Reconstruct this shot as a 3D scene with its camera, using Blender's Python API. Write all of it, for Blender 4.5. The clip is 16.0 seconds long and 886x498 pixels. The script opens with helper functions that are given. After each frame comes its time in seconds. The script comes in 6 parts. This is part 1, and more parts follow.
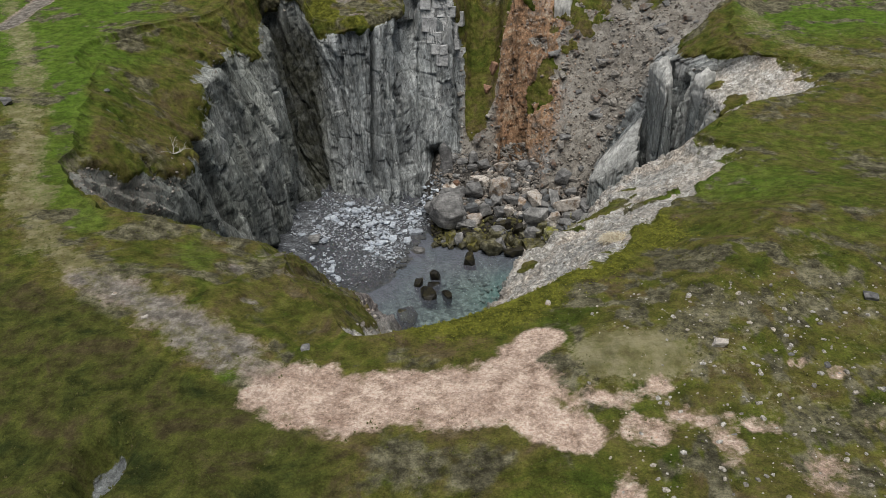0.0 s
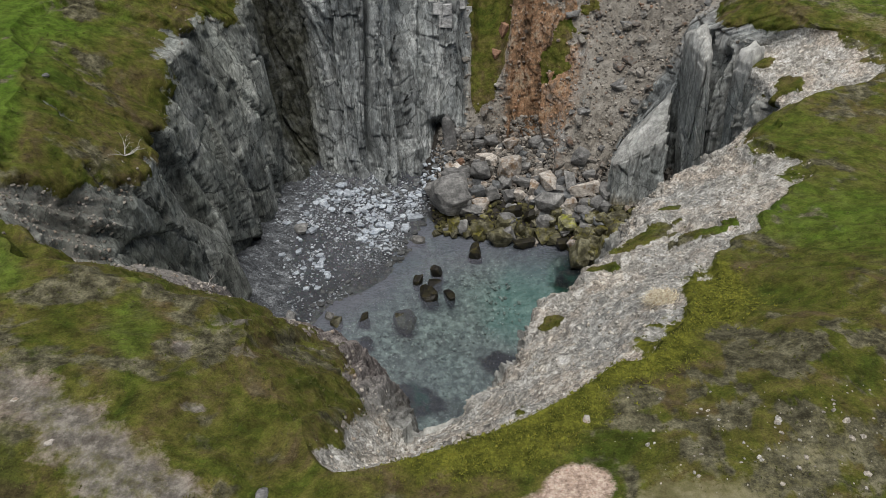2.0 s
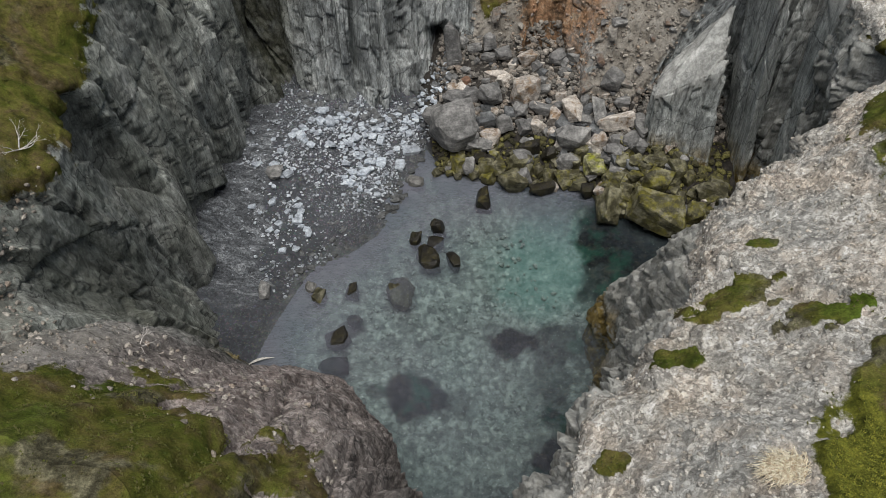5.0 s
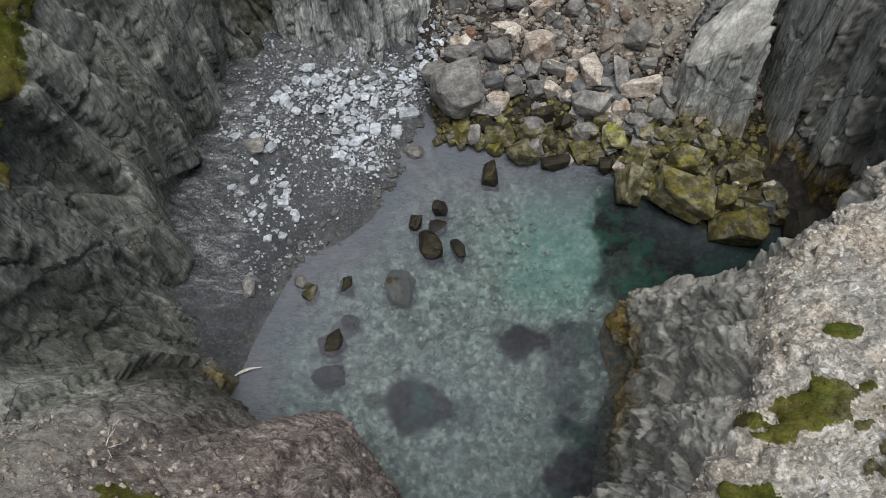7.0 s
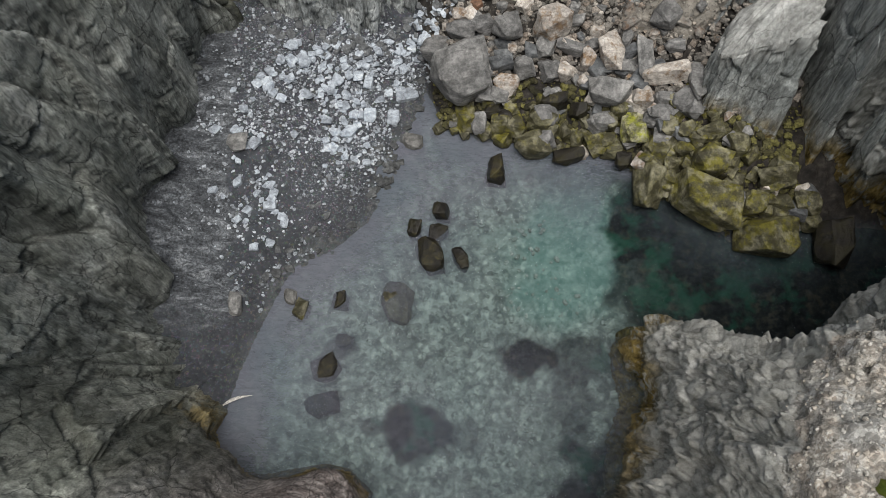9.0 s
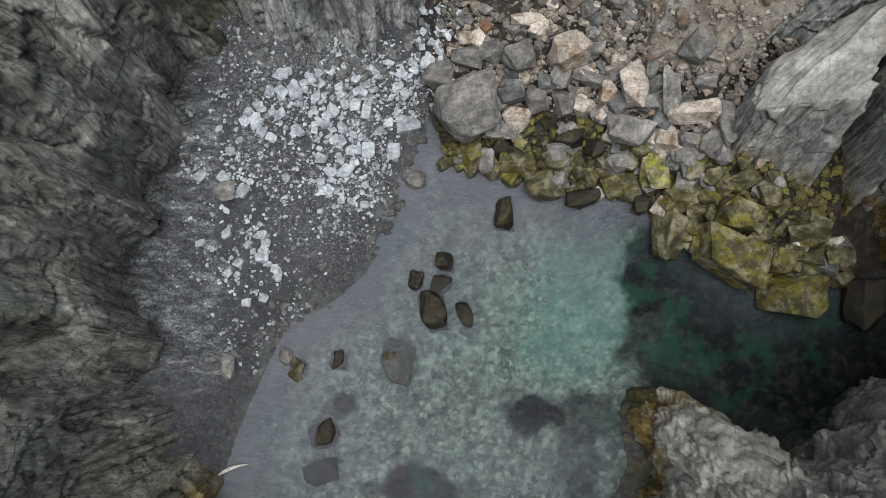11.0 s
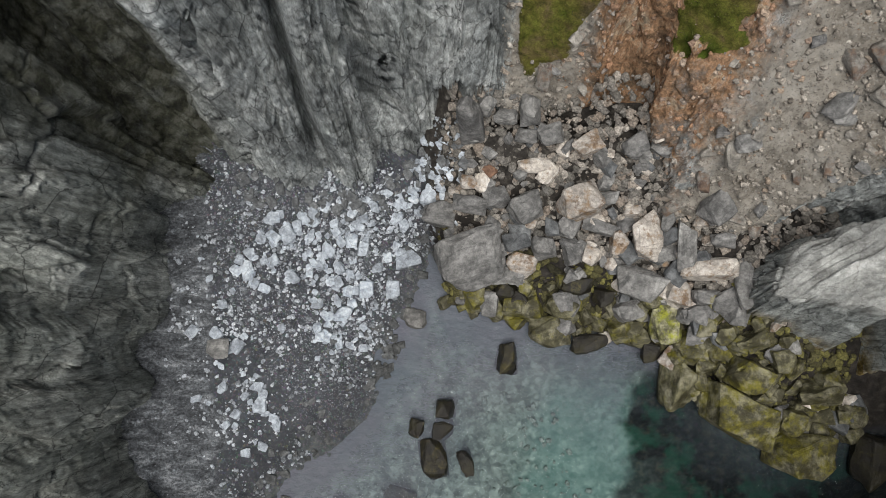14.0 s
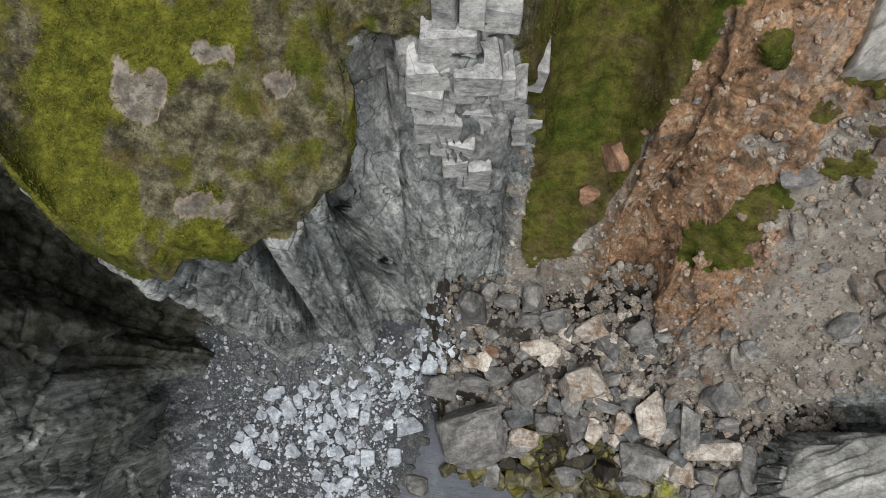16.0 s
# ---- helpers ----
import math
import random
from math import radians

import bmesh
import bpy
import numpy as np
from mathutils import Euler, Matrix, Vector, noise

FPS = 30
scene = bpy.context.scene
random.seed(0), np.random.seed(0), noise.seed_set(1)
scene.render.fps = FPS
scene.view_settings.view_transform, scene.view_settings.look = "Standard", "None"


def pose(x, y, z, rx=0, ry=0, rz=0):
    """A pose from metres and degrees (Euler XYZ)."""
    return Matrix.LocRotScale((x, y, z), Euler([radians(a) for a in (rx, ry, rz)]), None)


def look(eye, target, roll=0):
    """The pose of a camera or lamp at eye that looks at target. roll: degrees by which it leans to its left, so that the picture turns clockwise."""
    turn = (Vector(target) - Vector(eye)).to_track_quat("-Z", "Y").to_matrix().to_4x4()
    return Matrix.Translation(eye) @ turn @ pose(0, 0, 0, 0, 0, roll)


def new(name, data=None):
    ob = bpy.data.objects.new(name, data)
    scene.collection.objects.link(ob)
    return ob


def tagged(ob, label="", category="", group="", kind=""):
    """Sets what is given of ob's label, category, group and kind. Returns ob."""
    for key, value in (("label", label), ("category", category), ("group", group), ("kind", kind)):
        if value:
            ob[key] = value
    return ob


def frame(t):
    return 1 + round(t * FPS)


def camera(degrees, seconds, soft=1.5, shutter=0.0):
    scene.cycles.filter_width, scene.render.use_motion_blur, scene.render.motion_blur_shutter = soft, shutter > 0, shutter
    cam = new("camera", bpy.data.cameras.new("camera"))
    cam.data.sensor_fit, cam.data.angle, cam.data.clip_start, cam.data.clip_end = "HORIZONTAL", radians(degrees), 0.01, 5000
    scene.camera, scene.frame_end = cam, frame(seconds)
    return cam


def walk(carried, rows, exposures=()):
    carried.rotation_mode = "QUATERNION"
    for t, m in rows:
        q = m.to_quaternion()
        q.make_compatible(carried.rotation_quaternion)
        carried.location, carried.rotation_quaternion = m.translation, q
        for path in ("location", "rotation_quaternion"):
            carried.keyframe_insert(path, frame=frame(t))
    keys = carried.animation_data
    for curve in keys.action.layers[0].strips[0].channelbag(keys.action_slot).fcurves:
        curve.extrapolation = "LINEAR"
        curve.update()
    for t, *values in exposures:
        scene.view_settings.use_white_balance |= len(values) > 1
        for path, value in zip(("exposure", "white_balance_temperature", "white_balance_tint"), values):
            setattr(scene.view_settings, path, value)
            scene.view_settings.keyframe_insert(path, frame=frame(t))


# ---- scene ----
cam = camera(58.69, 16.0, soft=0.4)
PATH = [
    (0, (6.215, -66.056, 44.457), (6.078, -64.363, 43.402), -2.42),
    (0.5, (6.006, -63.550, 44.433), (5.870, -61.862, 43.368), -2.34),
    (1, (5.813, -60.944, 44.369), (5.677, -59.277, 43.272), -2.29),
    (1.5, (5.627, -58.291, 44.324), (5.490, -56.656, 43.180), -2.30),
    (2, (5.447, -55.689, 44.301), (5.309, -54.091, 43.106), -2.29),
    (2.5, (5.237, -53.288, 44.208), (5.099, -51.728, 42.964), -2.29),
    (3, (5.003, -50.878, 44.061), (4.868, -49.357, 42.769), -2.23),
    (3.5, (4.809, -48.385, 43.912), (4.674, -46.910, 42.568), -2.26),
    (4, (4.597, -45.761, 43.855), (4.465, -44.337, 42.456), -2.33),
    (6.5, (1.993, -33.609, 43.869), (1.932, -32.467, 42.228), -0.48),
    (7, (1.773, -31.378, 43.992), (1.718, -30.302, 42.308), -0.32),
    (7.5, (1.575, -29.109, 44.116), (1.526, -28.100, 42.390), -0.15),
    (8, (1.342, -26.795, 44.234), (1.300, -25.857, 42.468), 0.18),
    (8.5, (1.204, -24.448, 44.354), (1.165, -23.580, 42.552), 0.24),
    (9, (1.146, -21.891, 44.444), (1.108, -21.096, 42.609), 0.14),
    (11.5, (1.350, -8.350, 45.222), (1.283, -7.921, 43.270), -5.46),
    (12, (1.268, -5.704, 45.352), (1.202, -5.346, 43.386), -6.98),
    (12.5, (1.105, -2.950, 45.503), (1.041, -2.666, 43.524), -9.09),
    (13, (0.923, -0.173, 45.696), (0.863, 0.035, 43.708), -12.41),
    (13.5, (0.793, 2.546, 45.875), (0.734, 2.719, 43.884), -15.26),
    (14, (0.728, 5.253, 46.070), (0.664, 5.417, 44.078), -17.70),
    (14.5, (0.589, 7.886, 46.217), (0.522, 8.041, 44.224), -19.54),
    (15, (0.359, 10.451, 46.369), (0.295, 10.601, 44.375), -19.30),
    (15.5, (0.115, 12.906, 46.497), (0.054, 13.055, 44.503), -18.48),
    (16, (-0.113, 15.256, 46.613), (-0.170, 15.404, 44.620), -17.55),
]
walk(cam, [(t, look(eye, target, roll)) for t, eye, target, roll in PATH], exposures=[(0, -0.03), (3.5, 0.0), (7, 0.15), (9, 0.15), (14, 0.12), (16, 0.05)])


# ---- light ----
def make_world():
    world = bpy.data.worlds.new("overcast_sky")
    scene.world = world
    world.use_nodes = True
    nt = world.node_tree
    sky = nt.nodes.new("ShaderNodeTexSky")
    sky.sky_type = "NISHITA"
    sky.sun_disc = False
    sky.sun_elevation = radians(78)
    sky.sun_rotation = radians(182)
    sky.air_density, sky.dust_density, sky.ozone_density = 1.2, 4.0, 1.0
    bg = nt.nodes["Background"]
    bg.inputs["Strength"].default_value = 0.042
    nt.links.new(sky.outputs["Color"], bg.inputs["Color"])


make_world()
sun_data = bpy.data.lights.new("sun", "SUN")
sun_data.energy, sun_data.angle, sun_data.color = 3.25, radians(50), (1.0, 0.975, 0.935)
sun = new("sun", sun_data)
sun.matrix_world = look((3, -22, 110), (0, 0, 0))


# ---- noise on arrays ----
def hashed(ix, iy, iz, seed):
    h = (ix.astype(np.int64) * 374761393 + iy.astype(np.int64) * 668265263 + iz.astype(np.int64) * 2147483647 + seed * 974634777) & 0xFFFFFFFF
    h = ((h ^ (h >> 13)) * 1274126177) & 0xFFFFFFFF
    h = ((h ^ (h >> 16)) * 2246822519) & 0xFFFFFFFF
    return ((h ^ (h >> 15)) & 0xFFFFFF) / float(0xFFFFFF)


def value_noise(x, y, z=None, seed=0):
    """Smooth noise from -1 to 1."""
    z = np.zeros_like(x) if z is None else z
    ix, iy, iz = np.floor(x), np.floor(y), np.floor(z)
    fx, fy, fz = x - ix, y - iy, z - iz
    fx, fy, fz = (f * f * f * (f * (f * 6 - 15) + 10) for f in (fx, fy, fz))
    out = 0
    for a in (0, 1):
        for b in (0, 1):
            for c in (0, 1):
                w = (fx if a else 1 - fx) * (fy if b else 1 - fy) * (fz if c else 1 - fz)
                out = out + w * hashed(ix + a, iy + b, iz + c, seed)
    return out * 2 - 1


def fbm(x, y, z=None, octaves=4, seed=0):
    out, amp, total = 0, 1.0, 0.0
    for n in range(octaves):
        k = 2.03 ** n
        out = out + amp * value_noise(x * k, y * k, None if z is None else z * k, seed + n * 17)
        total += amp
        amp *= 0.52
    return out / total


def cells(u, v, seed=0, jitter=0.85):
    """Scattered points: nearest and second distance, a random number for the cell, and the way from its middle."""
    iu, iv = np.floor(u), np.floor(v)
    first, second = np.full(u.shape, 9.0), np.full(u.shape, 9.0)
    own, gu, gv = np.zeros(u.shape), np.zeros(u.shape), np.zeros(u.shape)
    zero = np.zeros(u.shape)
    for a in (-1, 0, 1):
        for b in (-1, 0, 1):
            cu, cv = iu + a, iv + b
            du = cu + 0.5 + jitter * (hashed(cu, cv, zero, seed) - 0.5) - u
            dv = cv + 0.5 + jitter * (hashed(cu, cv, zero + 1, seed) - 0.5) - v
            d = np.sqrt(du * du + dv * dv)
            closer = d < first
            second = np.where(closer, first, np.minimum(second, d))
            own = np.where(closer, hashed(cu, cv, zero + 2, seed), own)
            gu, gv = np.where(closer, du, gu), np.where(closer, dv, gv)
            first = np.where(closer, d, first)
    return first, second, own, gu, gv


def ribs(u, z, width, tall, seed, jitter=0.5):
    """Upright slabs side by side: height and tilt of each face, distance to its joint, a random number for the slab."""
    uu = u / width
    i = np.floor(uu)
    zero = np.zeros_like(uu)
    lo = i + jitter * (hashed(i, zero, zero, seed) - 0.5)
    hi = i + 1 + jitter * (hashed(i + 1, zero, zero, seed) - 0.5)
    i = np.where(uu < lo, i - 1, np.where(uu > hi, i + 1, i))
    lo = i + jitter * (hashed(i, zero, zero, seed) - 0.5)
    hi = i + 1 + jitter * (hashed(i + 1, zero, zero, seed) - 0.5)
    own = hashed(i, zero, zero + 5, seed)
    height = value_noise(i * 1.0, z / tall + 7 * own, None, seed + 1)
    tilt = (hashed(i, zero, zero + 9, seed) - 0.5) * (uu - 0.5 * (lo + hi))
    edge = np.minimum(uu - lo, hi - uu) * width
    return height, tilt, edge, own


def step(a, b, x):
    t = np.clip((x - a) / (b - a), 0, 1)
    return t * t * (3 - 2 * t)


def near_line(x, y, line):
    """Distance from places to a line of corners."""
    best = np.full(np.shape(x), 1e9)
    for (ax, ay), (bx, by) in zip(line, line[1:]):
        dx, dy = bx - ax, by - ay
        t = np.clip(((x - ax) * dx + (y - ay) * dy) / (dx * dx + dy * dy), 0, 1)
        best = np.minimum(best, np.hypot(x - ax - t * dx, y - ay - t * dy))
    return best


# ---- materials ----
class Nodes:
    """A short way to write node materials."""

    def __init__(self, name):
        self.mat = bpy.data.materials.new(name)
        self.mat.use_nodes = True
        self.nt = self.mat.node_tree
        self.bsdf = self.nt.nodes["Principled BSDF"]
        self.out = self.nt.nodes["Material Output"]
        self.coord = self.nt.nodes.new("ShaderNodeNewGeometry").outputs["Position"]

    def put(self, socket, value):
        if isinstance(value, bpy.types.NodeSocket):
            self.nt.links.new(value, socket)
        elif isinstance(value, (tuple, list)) and len(value) == 3 and socket.type == "RGBA":
            socket.default_value = (*value, 1)
        else:
            socket.default_value = value

    def scaled(self, sx, sy, sz, rot=(0, 0, 0), vector=None):
        n = self.nt.nodes.new("ShaderNodeMapping")
        self.put(n.inputs["Vector"], vector or self.coord)
        n.inputs["Scale"].default_value = (sx, sy, sz)
        n.inputs["Rotation"].default_value = [radians(a) for a in rot]
        return n.outputs["Vector"]

    def local(self):
        return self.nt.nodes.new("ShaderNodeTexCoord").outputs["Object"]

    def noise(self, scale, detail=5.0, rough=0.6, vector=None, distortion=0.0):
        n = self.nt.nodes.new("ShaderNodeTexNoise")
        self.put(n.inputs["Vector"], vector or self.coord)
        n.inputs["Scale"].default_value, n.inputs["Detail"].default_value = scale, detail
        n.inputs["Roughness"].default_value, n.inputs["Distortion"].default_value = rough, distortion
        return n.outputs["Fac"]

    def voronoi(self, scale, vector=None, feature="F1", output="Distance", rand=1.0):
        n = self.nt.nodes.new("ShaderNodeTexVoronoi")
        n.feature = feature
        self.put(n.inputs["Vector"], vector or self.coord)
        n.inputs["Scale"].default_value = scale
        n.inputs["Randomness"].default_value = rand
        return n.outputs[output]

    def attr(self, name):
        n = self.nt.nodes.new("ShaderNodeAttribute")
        n.attribute_name = name
        return n.outputs["Fac"]

    def crisp(self, name, scale=3.0, amount=1.1, width=0.07):
        """A kind's edge broken up by noise and made sharp."""
        loose = self.math("MULTIPLY", self.math("SUBTRACT", self.noise(scale, 8, 0.75), 0.5), amount)
        return self.ramp(self.math("ADD", self.attr(name), loose), (0.5 - width, 0.0), (0.5 + width, 1.0))

    def ramp(self, fac, *stops):
        n = self.nt.nodes.new("ShaderNodeValToRGB")
        self.put(n.inputs["Fac"], fac)
        e = n.color_ramp.elements
        while len(e) < len(stops):
            e.new(0.5)
        for el, (pos, col) in zip(e, stops):
            el.position = pos
            el.color = (*col, 1) if isinstance(col, tuple) else (col, col, col, 1)
        return n.outputs["Color"]

    def mix(self, fac, a, b, blend="MIX"):
        n = self.nt.nodes.new("ShaderNodeMix")
        n.data_type, n.blend_type = "RGBA", blend
        self.put(n.inputs["Factor"], fac)
        self.put(n.inputs[6], a)
        self.put(n.inputs[7], b)
        return n.outputs[2]

    def math(self, op, a, b=0.0, clamp=False):
        n = self.nt.nodes.new("ShaderNodeMath")
        n.operation, n.use_clamp = op, clamp
        self.put(n.inputs[0], a)
        self.put(n.inputs[1], b)
        return n.outputs[0]

    def bump(self, height, strength=0.5, distance=0.05, normal=None):
        n = self.nt.nodes.new("ShaderNodeBump")
        self.put(n.inputs["Height"], height)
        n.inputs["Strength"].default_value, n.inputs["Distance"].default_value = strength, distance
        if normal is not None:
            self.put(n.inputs["Normal"], normal)
        return n.outputs["Normal"]

    def axis(self, which):
        n = self.nt.nodes.new("ShaderNodeSeparateXYZ")
        self.put(n.inputs[0], self.coord)
        return n.outputs[which]

    def slope(self):
        """How far a face looks up."""
        g = self.nt.nodes.new("ShaderNodeNewGeometry")
        n = self.nt.nodes.new("ShaderNodeSeparateXYZ")
        self.put(n.inputs[0], g.outputs["True Normal"])
        return n.outputs["Z"]

    def random(self):
        return self.nt.nodes.new("ShaderNodeObjectInfo").outputs["Random"]

    def end(self, color, rough=0.9, normal=None, spec=0.3):
        self.put(self.bsdf.inputs["Base Color"], color)
        self.put(self.bsdf.inputs["Roughness"], rough)
        self.bsdf.inputs["Specular IOR Level"].default_value = spec
        if normal is not None:
            self.put(self.bsdf.inputs["Normal"], normal)
        return self.mat


def land_material():
    """Slate, scree, pale gravel, iron-stained rock and turf, laid by the kinds that the land carries."""
    k = Nodes("land")
    # slate
    tall = k.scaled(1.0, 1.0, 0.5)
    big = k.noise(0.4, 8, 0.62, tall)
    mid = k.noise(1.7, 10, 0.74, tall)
    fine = k.noise(9, 8, 0.78, k.scaled(1, 1, 0.7))
    slate = k.ramp(big, (0.36, (0.232, 0.25, 0.251)), (0.5, (0.35, 0.373, 0.37)), (0.64, (0.474, 0.495, 0.487)))
    olive = k.ramp(big, (0.36, (0.18, 0.194, 0.168)), (0.5, (0.276, 0.292, 0.256)), (0.64, (0.392, 0.404, 0.36)))
    rock = k.mix(k.attr("olive"), slate, olive)
    strata = k.noise(1.4, 9, 0.72, k.scaled(0.45, 1.6, 2.2, (10, 0, -8)), 0.3)
    rose = k.ramp(strata, (0.38, (0.15, 0.12, 0.11)), (0.5, (0.28, 0.24, 0.222)), (0.62, (0.46, 0.415, 0.385)))
    rock = k.mix(k.attr("rose"), rock, rose)
    streak = k.noise(2.4, 8, 0.7, k.scaled(1.9, 1.9, 0.13, (12, 14, 0)))
    rock = k.mix(0.26, rock, k.ramp(streak, (0.42, 0.1), (0.5, 0.47), (0.58, 0.88)), "OVERLAY")
    flake = k.noise(4.6, 9, 0.72, k.scaled(2.2, 2.2, 0.16, (14, 10, 0)), 0.2)
    rock = k.mix(0.3, rock, k.ramp(flake, (0.4, 0.05), (0.46, 0.4), (0.52, 0.5), (0.6, 0.8)), "OVERLAY")
    rock = k.mix(0.3, rock, k.ramp(mid, (0.4, 0.08), (0.5, 0.49), (0.6, 0.9)), "OVERLAY")
    rock = k.mix(0.18, rock, k.ramp(fine, (0.4, 0.08), (0.5, 0.48), (0.6, 0.92)), "OVERLAY")
    rock = k.mix(0.6, rock, k.ramp(k.attr("face"), (0.0, 0.22), (0.5, 0.5), (1.0, 0.78)), "OVERLAY")
    warp = k.nt.nodes.new("ShaderNodeVectorMath")
    warp.operation = "MULTIPLY_ADD"
    k.put(warp.inputs[0], k.noise(1.5, 4, 0.6))
    warp.inputs[1].default_value = (0.7, 0.7, 0.7)
    k.put(warp.inputs[2], k.coord)
    lean = k.scaled(1.0, 1.0, 0.42, (14, 10, 0), warp.outputs[0])
    for scale, width, depth in ((0.5, 0.014, 0.85), (1.3, 0.013, 0.6), (3.2, 0.02, 0.4)):
        seam = k.voronoi(scale, lean, "DISTANCE_TO_EDGE")
        rock = k.mix(k.math("MULTIPLY", k.ramp(seam, (0.0, 1.0), (width, 0.0)), depth), rock, (0.035, 0.036, 0.036))
    rock = k.mix(k.ramp(k.voronoi(1.9, lean, "F1", "Color"), (0.3, 0.3), (0.7, 0.0)), rock, k.mix(1.0, rock, (0.6, 0.6, 0.6), "MULTIPLY"))
    chalk = k.ramp(mid, (0.38, (0.42, 0.415, 0.4)), (0.58, (0.8, 0.79, 0.76)))
    rock = k.mix(k.math("MULTIPLY", k.attr("white"), k.ramp(k.attr("block"), (0.22, 0.0), (0.34, 1.0)), True), rock, chalk)
    rock = k.mix(k.math("MULTIPLY", k.attr("joint"), 0.9), rock, (0.03, 0.03, 0.028))
    rock = k.mix(k.attr("bleach"), rock, k.mix(0.25, k.ramp(mid, (0.38, (0.3, 0.29, 0.255)), (0.5, (0.52, 0.508, 0.46)), (0.62, (0.72, 0.705, 0.655))), rock))
    # algae stain and mud; in the cleft the colour also carries its deep shade
    rock = k.mix(k.math("MULTIPLY", k.attr("algae_shade"), k.ramp(k.noise(0.7, 8, 0.7), (0.36, 0.55), (0.55, 0.95))), rock, k.ramp(k.noise(1.3, 8, 0.72), (0.4, (0.018, 0.018, 0.014)), (0.5, (0.045, 0.047, 0.03)), (0.62, (0.11, 0.11, 0.09))))
    iron = k.ramp(k.noise(0.8, 9, 0.7), (0.36, (0.1, 0.073, 0.05)), (0.46, (0.24, 0.155, 0.095)), (0.54, (0.36, 0.215, 0.125)), (0.62, (0.44, 0.35, 0.25)))
    iron = k.mix(0.5, iron, k.ramp(k.noise(6, 9, 0.78), (0.4, 0.1), (0.5, 0.48), (0.6, 0.88)), "OVERLAY")
    rock = k.mix(k.crisp("iron", 1.2, 1.3, 0.25), rock, iron)
    soil = k.ramp(k.noise(0.5, 10, 0.72), (0.36, (0.165, 0.148, 0.122)), (0.5, (0.275, 0.254, 0.218)), (0.64, (0.37, 0.352, 0.312)))
    chips = k.ramp(k.noise(6, 8, 0.78), (0.52, 0.0), (0.6, 1.0))
    soil = k.mix(k.math("MULTIPLY", chips, 0.7), soil, (0.32, 0.305, 0.28))
    soil = k.mix(k.ramp(k.noise(7.5, 6, 0.75), (0.38, 0.7), (0.46, 0.0)), soil, (0.085, 0.075, 0.066))
    rock = k.mix(k.crisp("scree", 2.0, 0.9, 0.15), rock, soil)
    pale = k.ramp(k.noise(0.7, 10, 0.72), (0.36, (0.29, 0.275, 0.238)), (0.48, (0.455, 0.44, 0.4)), (0.6, (0.62, 0.605, 0.565)))
    pale = k.mix(k.ramp(k.noise(0.22, 5), (0.45, 0.0), (0.6, 0.7)), pale, (0.3, 0.305, 0.29))
    pale = k.mix(k.ramp(k.noise(0.35, 7, 0.7, k.scaled(1, 1, 1, (0, 0, 50))), (0.48, 0.0), (0.6, 0.5)), pale, (0.49, 0.4, 0.31))
    pale = k.mix(k.ramp(k.noise(8, 8, 0.78), (0.56, 0.0), (0.66, 0.7)), pale, (0.6, 0.58, 0.54))
    pale = k.mix(k.ramp(k.noise(9, 8, 0.78, k.scaled(1, 1, 1, (0, 40, 30))), (0.37, 0.85), (0.45, 0.0)), pale, (0.12, 0.11, 0.095))
    pale = k.mix(0.3, pale, k.ramp(k.noise(2.4, 10, 0.8), (0.4, 0.06), (0.5, 0.5), (0.6, 0.9)), "OVERLAY")
    for scale, strength in ((3.2, 0.4), (7.5, 0.65)):
        grit = k.scaled(1, 1, 1, (20, 10, 15 * scale), warp.outputs[0])
        pale = k.mix(strength, pale, k.ramp(k.voronoi(scale, grit, "F1", "Color"), (0.1, 0.16), (0.5, 0.5), (0.9, 0.88)), "OVERLAY")
        pale = k.mix(k.ramp(k.voronoi(scale, grit, "DISTANCE_TO_EDGE"), (0.0, 0.45), (0.06, 0.0)), pale, (0.13, 0.12, 0.105))
    rock = k.mix(k.crisp("pale", 2.0, 1.0, 0.12), rock, pale)
    # sea-washed foot: dark wet rock, ochre weed
    height = k.math("ADD", k.axis("Z"), k.math("MULTIPLY", k.noise(0.8, 4), 2.2))
    wet = k.ramp(k.math("DIVIDE", height, 6.0, True), (0.28, 1.0), (0.5, 0.0))
    rock = k.mix(k.math("MULTIPLY", wet, 0.6), rock, k.mix(0.8, rock, (0.3, 0.3, 0.29), "MULTIPLY"))
    weed = k.math("MULTIPLY", k.ramp(k.math("DIVIDE", height, 6.0, True), (0.6, 1.0), (0.95, 0.0)), k.math("MULTIPLY", k.attr("weed"), k.ramp(k.noise(1.1, 8, 0.7), (0.38, 0.0), (0.5, 1.0))), True)
    rock = k.mix(weed, rock, k.ramp(mid, (0.38, (0.06, 0.043, 0.016)), (0.5, (0.17, 0.125, 0.04)), (0.6, (0.32, 0.24, 0.09))))
    # turf
    patch = k.noise(0.4, 9, 0.7, None, 0.6)
    clump = k.noise(1.6, 9, 0.75)
    blade = k.noise(13, 8, 0.8)
    green = k.ramp(patch, (0.36, (0.062, 0.082, 0.014)), (0.45, (0.1, 0.104, 0.022)), (0.53, (0.135, 0.12, 0.036)), (0.6, (0.125, 0.092, 0.048)), (0.67, (0.17, 0.135, 0.09)))
    lawn = k.ramp(k.noise(0.5, 6), (0.34, (0.075, 0.13, 0.015)), (0.66, (0.12, 0.178, 0.028)))
    green = k.mix(k.crisp("lush", 0.7, 1.5, 0.5), green, lawn)
    heath = k.ramp(clump, (0.36, (0.075, 0.066, 0.045)), (0.5, (0.125, 0.112, 0.08)), (0.62, (0.19, 0.17, 0.125)))
    green = k.mix(k.crisp("heath", 2.5, 1.4, 0.2), green, heath)
